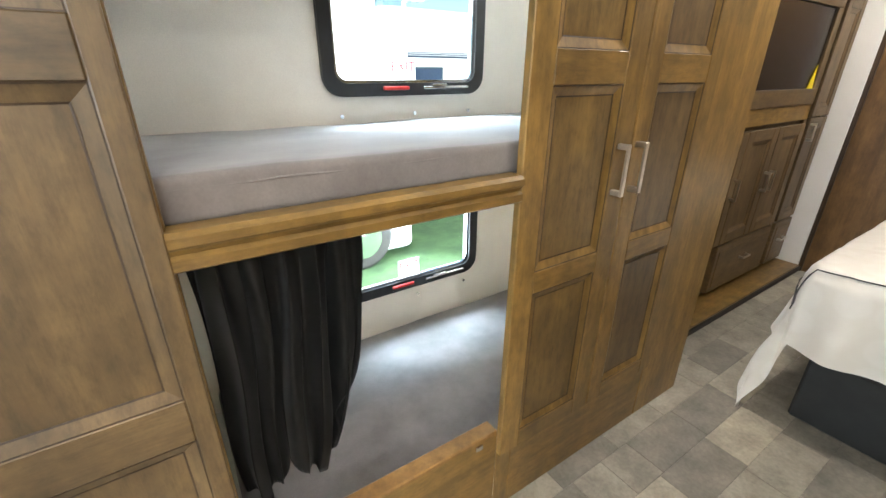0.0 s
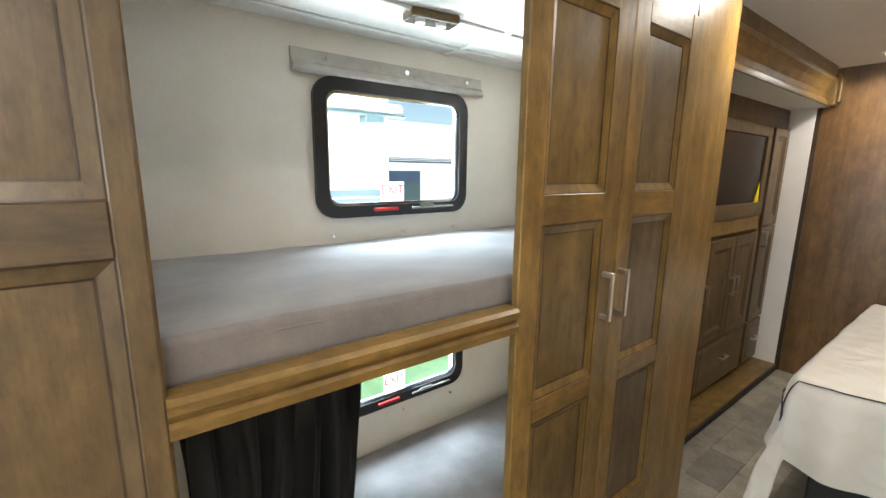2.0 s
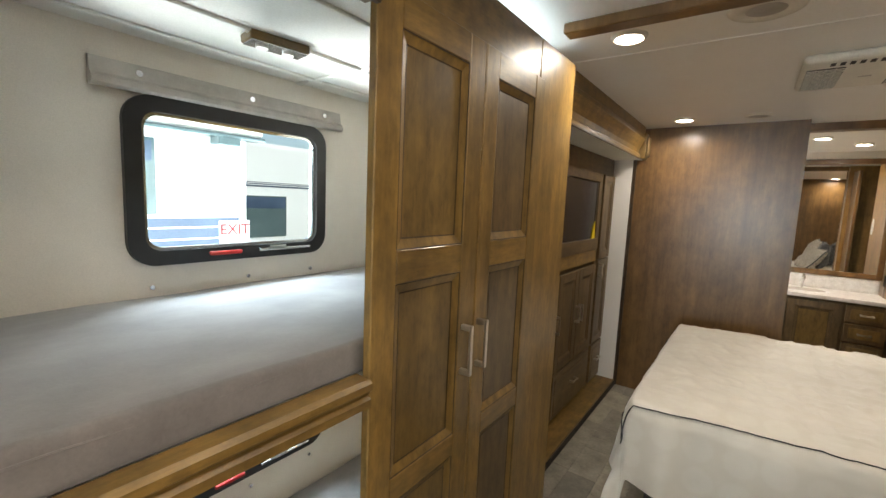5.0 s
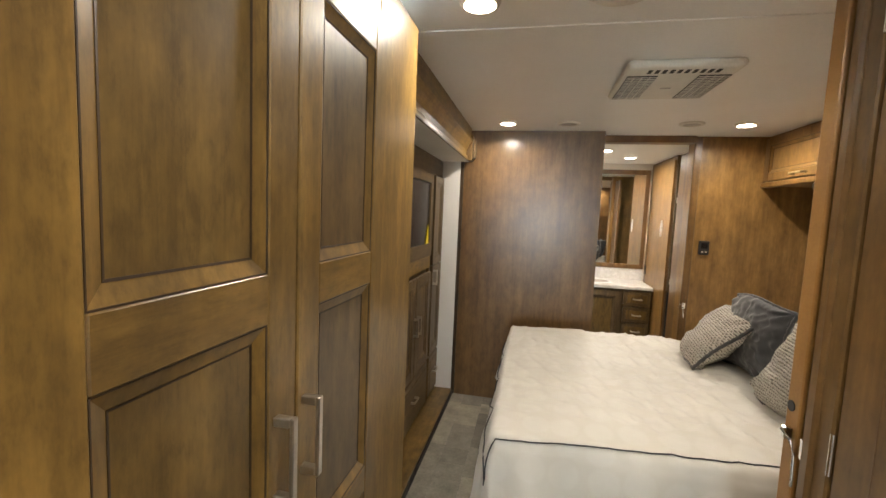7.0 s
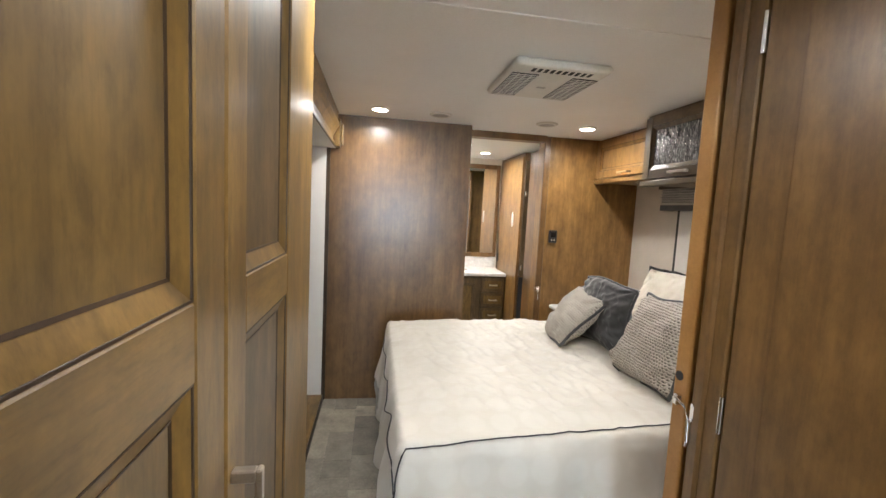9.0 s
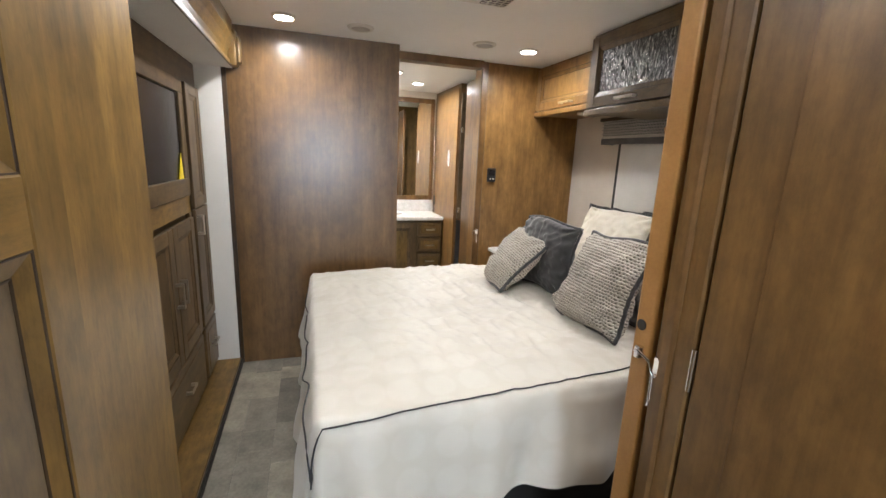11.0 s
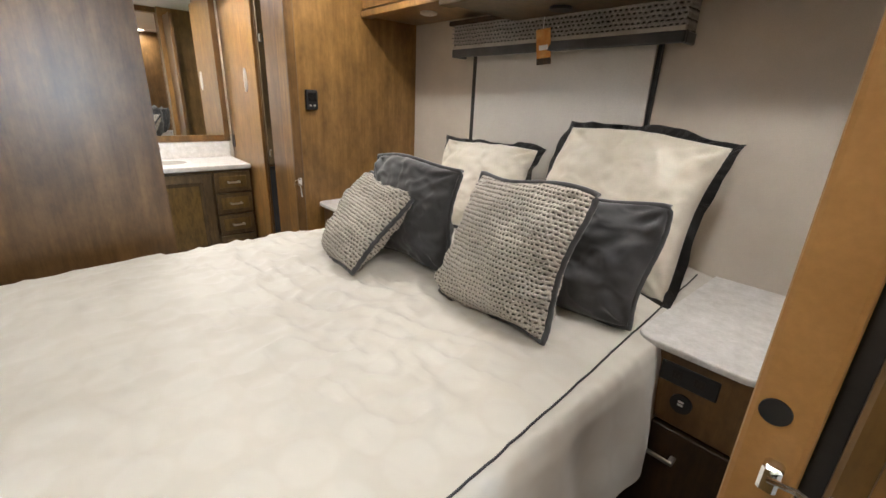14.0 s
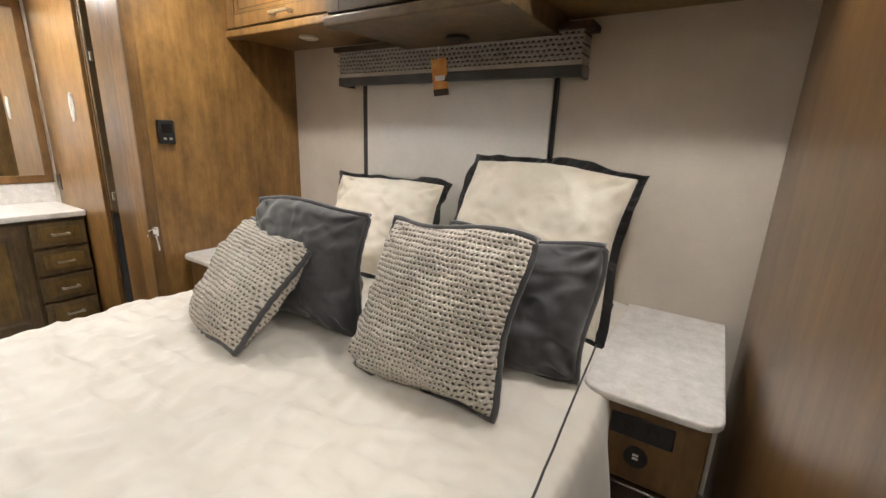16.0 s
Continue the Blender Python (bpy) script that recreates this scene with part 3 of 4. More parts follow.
# ---- bunks ----
def soft_block(x0, x1, y0, y1, z0, z1, r, wob=0.006, seed=0.0, fall=0.0):
    """A foam block with rounded edges and a slightly uneven cover."""
    bm = box(x0, x1, y0, y1, z0, z1, r, 4)
    long_edges = [e for e in bm.edges if e.calc_length() > 0.3]
    bmesh.ops.subdivide_edges(bm, edges=long_edges, cuts=18, use_grid_fill=True)
    for v in bm.verts:
        p = v.co
        n = noise.noise(Vector((p.x * 3 + seed, p.y * 3, p.z * 4))) + 0.5 * noise.noise(Vector((p.x * 9, p.y * 9 + seed, p.z * 9)))
        v.co = p + Vector((0, (0.4 * wob * n) if p.y < y0 + 0.05 else 0, (wob * n - fall * (p.y - y0) / (y1 - y0)) if p.z > (z0 + z1) / 2 else 0))
    return bm


up = tagged(part("bunk_mattress", soft_block(1.10, 2.795, 1.517, BW - 0.01, 1.126, 1.203, 0.016, fall=0.040), SUEDE, None, "", True), "grey-brown suede foam mattress on the upper bunk", "mattress")
part("seam", tube([(1.215 + 0.04 * k, 1.519 + 0.001 * math.sin(k), 1.183 + 0.0012 * math.sin(k * 1.7)) for k in range(40)], 0.0022, False, 6), SUEDE, up, "stitched cover seam")
board = thing("bunk_board", "brown moulded wood edge board under the upper bunk", "bunk board", pose(0, 0, 0))
part("deck", box(1.10, 2.798, 1.51, BW - 0.004, 1.093, 1.124, 0.002), WHITEP, board)
part("moulding", sweep([(1.510, 1.073), (1.474, 1.073), (1.466, 1.078), (1.466, 1.094), (1.474, 1.100), (1.470, 1.108), (1.463, 1.114), (1.463, 1.128), (1.472, 1.135), (1.510, 1.135)], 1.204, 1.871), MAPLE_X, board)
front = thing("bunk_front_panel", "brown wood front board of the lower bunk", "bunk panel", pose(0, 0, FLOOR))
part("board", box(1.204, 1.871, FACE + 0.002, FACE + 0.026, 0, 0.338, 0.003), MAPLE_X, front)
part("cap", box(1.204, 1.866, FACE - 0.002, FACE + 0.045, 0.338, 0.354, 0.003), GOLDW, front, "lighter wood cap strip")
for sx in (1.46, 1.80):
    part("bracket", box(sx - 0.012, sx + 0.012, FACE - 0.006, FACE, 0.315, 0.333, 0.002), CHROME, front, "small metal catch")
low = tagged(part("lower_mattress", soft_block(1.205, 2.795, 1.535, BW - 0.01, FLOOR + 0.05, 0.215, 0.03, seed=7.0), SUEDE, None, "", True), "grey suede foam mattress on the lower bunk", "mattress")
part("seam", tube([(1.21 + 0.04 * k, 1.537, 0.195 + 0.0012 * math.sin(k * 1.7)) for k in range(40)], 0.0022, False, 6), SUEDE, low, "stitched cover seam")
structure("bunk_platform", box(0.74, 2.80, 1.53, BW, FLOOR - 0.003, FLOOR + 0.05), WHITEP, "pale platform under the lower bunk", "platform")


def exit_window(name, hole, label):
    xa, xb, za, zb = hole
    w, h = xb - xa, zb - za
    t = thing(name, label, "window", pose((xa + xb) / 2, BW, (za + zb) / 2), kind="structure")
    part("window_frame", ring_frame(rounded(w + 0.062, h + 0.062, 0.075), rounded(w - 0.03, h - 0.03, 0.045), 0.022), BLACK, t, "black rounded aluminium frame", False)
    part("sash", ring_frame(rounded(w - 0.024, h - 0.024, 0.048), rounded(w - 0.05, h - 0.05, 0.040), 0.010), CHROME, t, "grey inner sash edge")
    g = part("pane", box(-w / 2 + 0.01, w / 2 - 0.01, 0.018, 0.022, -h / 2 + 0.01, h / 2 - 0.01), GLASS, t)
    g.visible_shadow = False
    s = part("sticker", box(-0.055 - 0.02, 0.055 - 0.02, 0.010, 0.0115, -h / 2 + 0.02, -h / 2 + 0.105), FILM, t, "white exit sticker with red letters")
    cu = bpy.data.curves.new("letters", "FONT")
    cu.body, cu.size, cu.align_x, cu.extrude = "EXIT", 0.052, "CENTER", 0.0006
    tmp = new("letters", cu)
    dg = bpy.context.evaluated_depsgraph_get()
    me = bpy.data.meshes.new_from_object(tmp.evaluated_get(dg))
    bpy.data.objects.remove(tmp)
    me.materials.append(REDINK)
    lt = new("letters", me)
    lt.parent = s
    lt.matrix_basis = pose(-0.02, 0.0085, -h / 2 + 0.056, 90)
    for k in range(3):
        part("text_bar", box(-0.058, 0.018, 0.0085, 0.0095, -h / 2 + 0.030 + 0.007 * k, -h / 2 + 0.033 + 0.007 * k), GREYCL, s)
    part("red_latch", box(-0.125, -0.015, -0.034, -0.020, -h / 2 - 0.010, -h / 2 + 0.004, 0.004, 2), RED, t, "red release lever")
    bm = box(0.05, 0.27, -0.032, -0.020, -h / 2 - 0.008, -h / 2 + 0.003, 0.003, 2)
    box(0.09, 0.16, -0.036, -0.026, -h / 2 + 0.000, -h / 2 + 0.012, 0.003, 1, bm)
    part("latch_bar", bm, CHROME, t, "bright metal latch bar")
    for sx in (-0.29, 0.02, 0.29):
        part("screw", disk(0.007, 0.008, pose(sx, -0.004, -h / 2 - 0.10 if h > 0.4 else -h / 2 - 0.085, 90), 12), CHROME, t)
    return t


exit_window("window_1", UPWIN, "black rounded emergency exit window above upper bunk")
exit_window("window_2", LOWIN, "black rounded emergency exit window by lower bunk")
cur = thing("window_curtain_rail", "grey rolled privacy curtain over the bunk window", "curtain", pose(0, 0, 0))
part("roll", sweep([(BW - 0.002, 1.768), (BW - 0.020, 1.766), (BW - 0.034, 1.775), (BW - 0.036, 1.79), (BW - 0.024, 1.80), (BW - 0.018, 1.842), (BW - 0.002, 1.845)], 1.675, 2.525), GREYCL, cur)
part("fold", sweep([(BW - 0.03, 1.764), (BW - 0.04, 1.772), (BW - 0.042, 1.782), (BW - 0.034, 1.784)], 1.675, 2.525), GREYCL, cur)
for sx in (1.79, 2.13, 2.44):
    part("snap", disk(0.009, 0.006, pose(sx, BW - 0.022, 1.818, 90), 12), CHROME, cur, "chrome snap button")
bl = thing("bunk_light", "brown wood block light with two small lamps", "light", pose(2.02, 2.03, 1.925, 0, 0, -8))
part("base", box(-0.085, 0.085, -0.035, 0.035, -0.024, 0, 0.003), MAPLE_X, bl)
part("plate", box(-0.080, 0.080, -0.031, 0.031, -0.028, -0.024, 0.001), CHROME, bl)
for sx in (-0.04, 0.035):
    part("lens", disk(0.017, 0.006, pose(sx, 0, -0.031)), WHITEP, bl)


def hanging_cloth(x0, x1, z0, z1, y, folds, amp, waist=0.0, nx=150, nz=36):
    bm = bmesh.new()
    rows = []
    for j in range(nz + 1):
        v = j / nz
        z = z1 + (z0 - z1) * v
        row = []
        for i in range(nx + 1):
            u = i / nx
            taper = waist * math.sin(math.pi * min(1, v * 0.9)) * 0.5
            x = x0 + (x1 - x0) * u + 0.012 * v * v * (1 - u) - 0.085 * v ** 3 * u + 0.012 * math.sin(6 * v + 3 * u) * v
            z = z1 + (z0 + 0.15 * max(0.0, (u - 0.55) / 0.45) ** 2 + 0.05 * max(0.0, (0.25 - u) / 0.25) ** 2 - z1) * v
            ph = folds * 2 * math.pi * (u + 0.012 * math.sin(5 * v + 9 * u))
            gather = min(1.0, v * 6)
            a = amp * (0.35 + 0.65 * gather) * (0.75 + 0.5 * noise.noise(Vector((u * 7, v * 2, 3))))
            dy = a * math.sin(ph) + 0.5 * a * math.sin(ph * 0.43 + 2 * v + 1) + 0.25 * a * math.sin(ph * 2.1 + 3 * v)
            dz = (0.008 * math.sin(ph * 1.3)) if j == 0 else 0
            drop = 0.03 * math.sin(3.1 * u * math.pi + 0.6) * v * v
            row.append(bm.verts.new((x + 0.004 * math.sin(ph * 1.7 + 4 * v), y + dy, z + dz - drop)))
        rows.append(row)
    for j in range(nz):
        for i in range(nx):
            bm.faces.new((rows[j][i], rows[j][i + 1], rows[j + 1][i + 1], rows[j + 1][i]))
    bmesh.ops.solidify(bm, geom=bm.faces[:], thickness=0.003)
    return bm


curtain = thing("bunk_curtain", "black gathered blackout curtain hung in lower bunk", "curtain", pose(0, 0, 0))
part("cloth", hanging_cloth(1.215, 1.528, 0.47, 1.050, 1.575, 5.5, 0.028, 0.10), CURTAIN, curtain, "", True)
part("track", box(1.21, 1.86, 1.570, 1.584, 1.060, 1.0925, 0.002), WHITEP, curtain, "white curtain track")
for k in range(12):
    part("glider", box(1.235 + k * 0.0245, 1.241 + k * 0.0245, 1.569, 1.585, 1.040, 1.061, 0.001), STICKER, curtain, "white plastic glider")

# ---- slide-out with dresser ----
structure("wall_slide_back", box(2.95, 4.90, 2.36, 2.44, FLOOR - 0.004, CEIL), CREAM, "cream back wall of the slide-out")
structure("slide_end", box(4.862, 4.888, 1.68, 2.36, FLOOR + 0.03, 1.99), WHITEP, "white end wall of the slide-out", "wall")
structure("slide_soffit", box(2.925, 4.888, 1.62, 2.36, 1.868, 1.90), WHITEP, "white soffit of the slide-out", "ceiling")
structure("slide_step", box(2.925, 4.888, 1.672, 1.84, FLOOR - 0.003, FLOOR + 0.045, 0.005, 2), MAPLE_X, "brown wood step in front of the dresser", "step")
structure("step_nosing", box(2.925, 4.886, 1.662, 1.674, FLOOR, FLOOR + 0.036, 0.003), RUBBER, "dark rubber nosing along the step", "trim")
structure("corner_trim", box(4.872, 4.889, 1.655, 1.68, FLOOR, 1.88, 0.003), GLAZE, "dark brown edge strip of the slide opening", "trim")
val = thing("slide_valance", "brown moulded wood valance over the slide-out", "valance", pose(0, 0, 0), kind="structure")
part("crown", sweep([(1.68, 1.872), (1.628, 1.872), (1.618, 1.882), (1.618, 1.90), (1.630, 1.912), (1.626, 1.94), (1.606, 1.985), (1.590, 2.01), (1.590, 2.03), (1.60, 2.04), (1.60, CEIL), (1.68, CEIL)], 2.925, 4.82), MAPLE_X, val)
part("lower_bead", box(2.925, 4.82, 1.612, 1.622, 1.868, 1.882, 0.003), GREYW_X, val)
part("corbel", box(4.80, 4.888, 1.585, 1.69, 1.872, CEIL - 0.045, 0.006, 2), MAPLE, val, "wood end block")
part("corbel_cap", box(4.825, 4.888, 1.566, 1.585, 1.89, 2.03, 0.008, 2), MAPLE, val)

DF = 1.815
dr = thing("dresser", "grey-brown maple dresser wall with doors and drawers", "dresser", pose(0, 0, FLOOR + 0.045))
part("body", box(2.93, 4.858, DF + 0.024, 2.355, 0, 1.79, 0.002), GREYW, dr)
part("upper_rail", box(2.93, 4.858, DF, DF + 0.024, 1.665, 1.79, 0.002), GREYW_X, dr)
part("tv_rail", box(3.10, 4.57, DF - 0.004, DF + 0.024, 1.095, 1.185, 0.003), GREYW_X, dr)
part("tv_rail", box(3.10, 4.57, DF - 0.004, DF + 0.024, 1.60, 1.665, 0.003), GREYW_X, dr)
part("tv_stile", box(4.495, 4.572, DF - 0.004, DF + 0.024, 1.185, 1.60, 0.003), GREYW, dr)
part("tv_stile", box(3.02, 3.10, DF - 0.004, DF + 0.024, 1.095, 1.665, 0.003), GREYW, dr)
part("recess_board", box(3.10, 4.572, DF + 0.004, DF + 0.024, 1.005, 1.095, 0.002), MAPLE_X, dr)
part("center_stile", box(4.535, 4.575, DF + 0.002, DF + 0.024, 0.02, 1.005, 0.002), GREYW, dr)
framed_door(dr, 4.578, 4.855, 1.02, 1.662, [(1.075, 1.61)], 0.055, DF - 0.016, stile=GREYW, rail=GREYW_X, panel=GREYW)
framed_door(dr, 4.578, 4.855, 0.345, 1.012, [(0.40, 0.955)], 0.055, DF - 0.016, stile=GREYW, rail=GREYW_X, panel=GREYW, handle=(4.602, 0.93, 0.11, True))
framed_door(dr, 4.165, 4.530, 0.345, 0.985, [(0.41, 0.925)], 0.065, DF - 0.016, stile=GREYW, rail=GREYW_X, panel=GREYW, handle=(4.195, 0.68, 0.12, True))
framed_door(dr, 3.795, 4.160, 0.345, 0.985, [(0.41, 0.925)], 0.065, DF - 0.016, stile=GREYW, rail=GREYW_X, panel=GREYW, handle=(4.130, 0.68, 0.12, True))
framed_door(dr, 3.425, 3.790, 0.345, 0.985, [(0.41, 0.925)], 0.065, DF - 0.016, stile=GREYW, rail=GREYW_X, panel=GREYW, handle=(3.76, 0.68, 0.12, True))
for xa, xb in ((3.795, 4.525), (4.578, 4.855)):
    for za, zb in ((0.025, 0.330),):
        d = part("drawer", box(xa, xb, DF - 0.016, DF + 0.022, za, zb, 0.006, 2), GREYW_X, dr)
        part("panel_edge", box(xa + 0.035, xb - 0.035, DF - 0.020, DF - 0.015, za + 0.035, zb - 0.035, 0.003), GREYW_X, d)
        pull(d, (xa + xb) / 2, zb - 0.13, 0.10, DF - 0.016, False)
tv = thing("television", "flat black television recessed in the dresser", "television", pose(0, 0, 0))
part("screen", box(3.105, 4.49, DF + 0.006, DF + 0.023, 1.26 - 0.028, 1.665 + 0.008, 0.003), SCREENM, tv)
part("stand_strip", box(3.15, 4.45, DF + 0.001, DF + 0.02, 1.2305, 1.238), BLACK, tv)
bm = bmesh.new()
vs = [bm.verts.new(p) for p in ((4.395, DF + 0.0, 1.234), (4.488, DF + 0.0, 1.234), (4.465, DF + 0.0, 1.385), (4.395, DF + 0.003, 1.234), (4.488, DF + 0.003, 1.234), (4.465, DF + 0.003, 1.385))]
for f in ((0, 1, 2), (3, 5, 4), (0, 3, 4, 1), (1, 4, 5, 2), (2, 5, 3, 0)):
    bm.faces.new([vs[i] for i in f])
tagged(part("price_card", bm, YELLOW), "yellow pointed card in the television corner", "card")


# ---- bed ----
bed = thing("bed", "queen bed with ivory comforter and dark piping", "bed", pose(0, 0, FLOOR))
BX0, BX1, BY0, BY1, BT = 3.12, 4.58, -0.84, 1.20, 0.722
# Blackout cloth colour puts the shadow under the comforter into the base.
part("base", box(BX0 + 0.05, BX1 - 0.05, BY0, BY1 - 0.06, 0, 0.30, 0.01), CURTAIN, bed, "black bed base, its colour carrying the shadow under the comforter")
part("mattress", box(BX0 + 0.03, BX1 - 0.03, BY0, BY1 - 0.03, 0.30, 0.62, 0.05, 3), IVORY, bed)


def drape(s, t):
    """A point of the comforter: flat on top, round over the edges and hanging with soft folds down three sides."""
    W, L, r = BX1 - BX0, BY1 - BY0, 0.06
    dx, dyf = max(-s, s - W, 0.0), max(t - L, 0.0)
    over = math.hypot(dx, dyf)
    x, y, z = min(max(s, 0), W), min(t, L), BT - FLOOR
    p = Vector((s, t, 0))
    if over > 0:
        ang = min(over / r, math.pi / 2)
        down = r * (1 - math.cos(ang)) + max(0, over - r * math.pi / 2)
        ux, uy = ((-1 if s < 0 else 1) * dx / over, dyf / over)
        along = t if dx > dyf else s
        k = min(1, down / 0.25)
        fold = 0.020 * k * (math.sin(along * 17 + 2 * noise.noise(p * 2)) + 0.5 * math.sin(along * 33 + 1.3)) + 0.02 * k * noise.noise(p * 5)
        corner = 4 * dx * dyf / (over * over)
        out = r * math.sin(ang) + fold + 0.12 * down + 0.02 * corner * down
        x += ux * (out - 0.03 * min(1, over / 0.07))
        y += uy * (out - 0.03 * min(1, over / 0.07))
        z -= down * (1 + 0.30 * corner)
    wr = 0.011 * noise.noise(p * 2.2) + 0.006 * noise.noise(p * 6 + Vector((3, 1, 0)))
    near_pillow = math.exp(-((p.y - 1.25) / 0.45) ** 2)
    c1 = noise.noise(Vector((p.x * 4 + p.y * 2.5, p.y * 9 - p.x * 3, 4)))
    c2 = noise.noise(Vector((p.x * 11 - p.y * 4, p.y * 6 + p.x * 5, 9)))
    c3 = noise.noise(Vector((p.x * 7 + p.y * 6, p.y * 5 - p.x * 8, 14)))
    wr += 0.035 * max(0.0, 0.20 - abs(c3)) * (0.35 + 0.8 * near_pillow)
    wr += 0.045 * max(0.0, 0.16 - abs(c1)) * (0.5 + near_pillow) + 0.03 * max(0.0, 0.14 - abs(c2)) * (0.45 + near_pillow)
    wr *= min(1.0, 0.25 + abs(s - 0.02) / 0.22)
    edge = min(x if s > 0 else 0, (W - x) if s < W else 0, (L - y) if t < L else 0)
    q = min(1.0, over / 0.12)
    z += (1 - 0.7 * q * q * (3 - 2 * q)) * wr + 0.016 * min(1, max(edge, 0) / 0.14) - 0.006
    return Vector((BX0 + x, BY0 + y, z))


def comforter():
    bm = bmesh.new()
    drop, n = 0.365, 190
    W, L = BX1 - BX0, BY1 - BY0
    grid = [[bm.verts.new(drape(-drop + (W + 2 * drop) * i / n, (L + drop) * j / n)) for i in range(n + 1)] for j in range(n + 1)]
    for j in range(n):
        for i in range(n):
            bm.faces.new((grid[j][i], grid[j][i + 1], grid[j + 1][i + 1], grid[j + 1][i]))
    return bm


part("comforter", comforter(), COMFORT, bed, "ivory satin comforter with tonal dots", True)
W, L = BX1 - BX0, BY1 - BY0
pts = []
for k in range(91):
    t_along = 0.05 + (L - 0.05) * k / 90
    inset = 0.085 - 0.075 * (t_along - 0.18)
    pts.append(drape(inset, t_along) + Vector((-0.002, 0, 0.004)))
pts += [drape(inset - 0.05 * k / 6, L + 0.12 * k / 6) + Vector((-0.004, 0.004, 0.002)) for k in range(1, 7)]
pts += [drape(inset - 0.05 + 0.12 * k / 6, L + 0.12) + Vector((-0.001, 0.005, 0.002)) for k in range(1, 7)]
pts += [drape(inset + 0.07 + (W - 0.02) * k / 70, L + 0.12 + 0.02 * math.sin(k * 0.4)) + Vector((0, 0.005, 0.002)) for k in range(1, 71)]
part("piping", tube(pts, 0.0026), PIPING, bed, "dark grey piping along the comforter edge", True)


# ---- pillows ----
def cushion(w, h, d, pinch=0.06, n=64, seed=0.0, slump=0.0):
    """A stuffed cushion standing on its lower edge, face towards +y: full in the middle, eared and puckered at the corners."""
    bm = bmesh.new()
    sides = []
    for sgn in (1, -1):
        g = []
        for j in range(n + 1):
            row = []
            for i in range(n + 1):
                u, v = 2 * i / n - 1, 2 * j / n - 1
                prof = max(0.0, (1 - abs(u) ** 3.2) * (1 - abs(v) ** 3.2)) ** 0.62
                px, pz = outline(u, v, w, h, pinch, seed)
                q = Vector((u * 2.2 + seed, v * 2.2, sgn * 2.0 + seed))
                wr = 0.016 * noise.noise(q) + 0.008 * noise.noise(q * 2.7) + 0.035 * max(0, 0.13 - abs(noise.noise(q * 1.5 + Vector((5, 2, 1)))))
                cu, cv = 1 - abs(u), 1 - abs(v)
                far = math.hypot(cu, cv)
                ang = math.atan2(cv, cu)
                wr += 0.011 * math.exp(-((far - 0.28) / 0.2) ** 2) * math.sin(ang * 9 + seed * 2 + (u > 0) + 2 * (v > 0))
                rim = math.exp(-min(cu, cv) / 0.10)
                wr += 0.006 * rim * math.sin((u if cv < cu else v) * 17 + seed)
                y = sgn * (d / 2 * prof * (1 - slump * v)) + wr * min(1, prof * 2.5)
                row.append(bm.verts.new((px, y + edge_wave(u, v, seed), pz + h / 2)))
            g.append(row)
        sides.append(g)
    f, b = sides
    for j in range(n):
        for i in range(n):
            bm.faces.new((f[j][i], f[j + 1][i], f[j + 1][i + 1], f[j][i + 1]))
            bm.faces.new((b[j][i], b[j][i + 1], b[j + 1][i + 1], b[j + 1][i]))
    bmesh.ops.remove_doubles(bm, verts=bm.verts, dist=0.0004)
    return bm


def edge_wave(u, v, seed):
    """The seam of a cushion bends a little out of its plane."""
    return 0.012 * math.sin(2.3 * u + seed) * v + 0.008 * math.sin(3.1 * v + 2 * seed) * u


def outline(u, v, w, h, pinch, seed):
    """A point of a cushion's face: its sides drawn in between the corners, and uneven."""
    ear = 1 - 0.028 * (abs(u) * abs(v)) ** 4
    u, v = u * ear, v * ear
    px = u * w / 2 * (1 - pinch * (1 - v * v) * abs(u) ** 3) + 0.010 * abs(u) ** 3 * math.sin(2.6 * v + seed)
    pz = v * h / 2 * (1 - pinch * (1 - u * u) * abs(v) ** 3) + 0.012 * abs(v) ** 3 * math.sin(2.9 * u + 1.7 * seed)
    return px, pz


def edge_loop(w, h, pinch, out=0.0, n=32, seed=0.0):
    pts = []
    for k in range(4 * n):
        side, f = divmod(k, n)
        a = 2 * f / n - 1
        u, v = ((a, -1), (1, a), (-a, 1), (-1, -a))[side]
        px, pz = outline(u, v, w, h, pinch, seed)
        px, pz = px * (1 + 2 * out / w), pz * (1 + 2 * out / h)
        pts.append((px, edge_wave(u, v, seed) + 0.0015 * math.sin(k * 1.9), pz + h / 2))
    return pts


def flange(w, h, pinch, wid, seed):
    """A flat ruffled border round a sham."""
    inner, outer = edge_loop(w, h, pinch, -0.012, 32, seed), edge_loop(w, h, pinch, wid, 32, seed)
    bm = bmesh.new()
    a = [bm.verts.new(p) for p in inner]
    b = [bm.verts.new((p[0], p[1] + 0.012 * math.sin(k * 0.45 + seed) + 0.006 * math.sin(k * 1.1) - 0.01, p[2] + 0.006 * math.sin(k * 0.31 + seed))) for k, p in enumerate(outer)]
    n = len(a)
    for i in range(n):
        k = (i + 1) % n
        bm.faces.new((a[i], a[k], b[k], b[i]))
    bmesh.ops.solidify(bm, geom=bm.faces[:], thickness=0.006)
    return bm


def pillow(name, label, m, w, h, d, mat, edge=None, border=None, seed=0.0, pinch=0.06, cord=0.007, slump=0.0):
    t = thing(name, label, "pillow", m, "bed pillows")
    part("cushion", cushion(w, h, d, pinch, 64, seed, slump), mat, t, "", True)
    if edge:
        part("piping", tube(edge_loop(w, h, pinch, 0, 32, seed), cord, True), edge, t, "dark grey corded edge", True)
    if border:
        part("flange", flange(w, h, pinch, border[0], seed), border[1], t, "dark grey ruffled border", True)
    return t


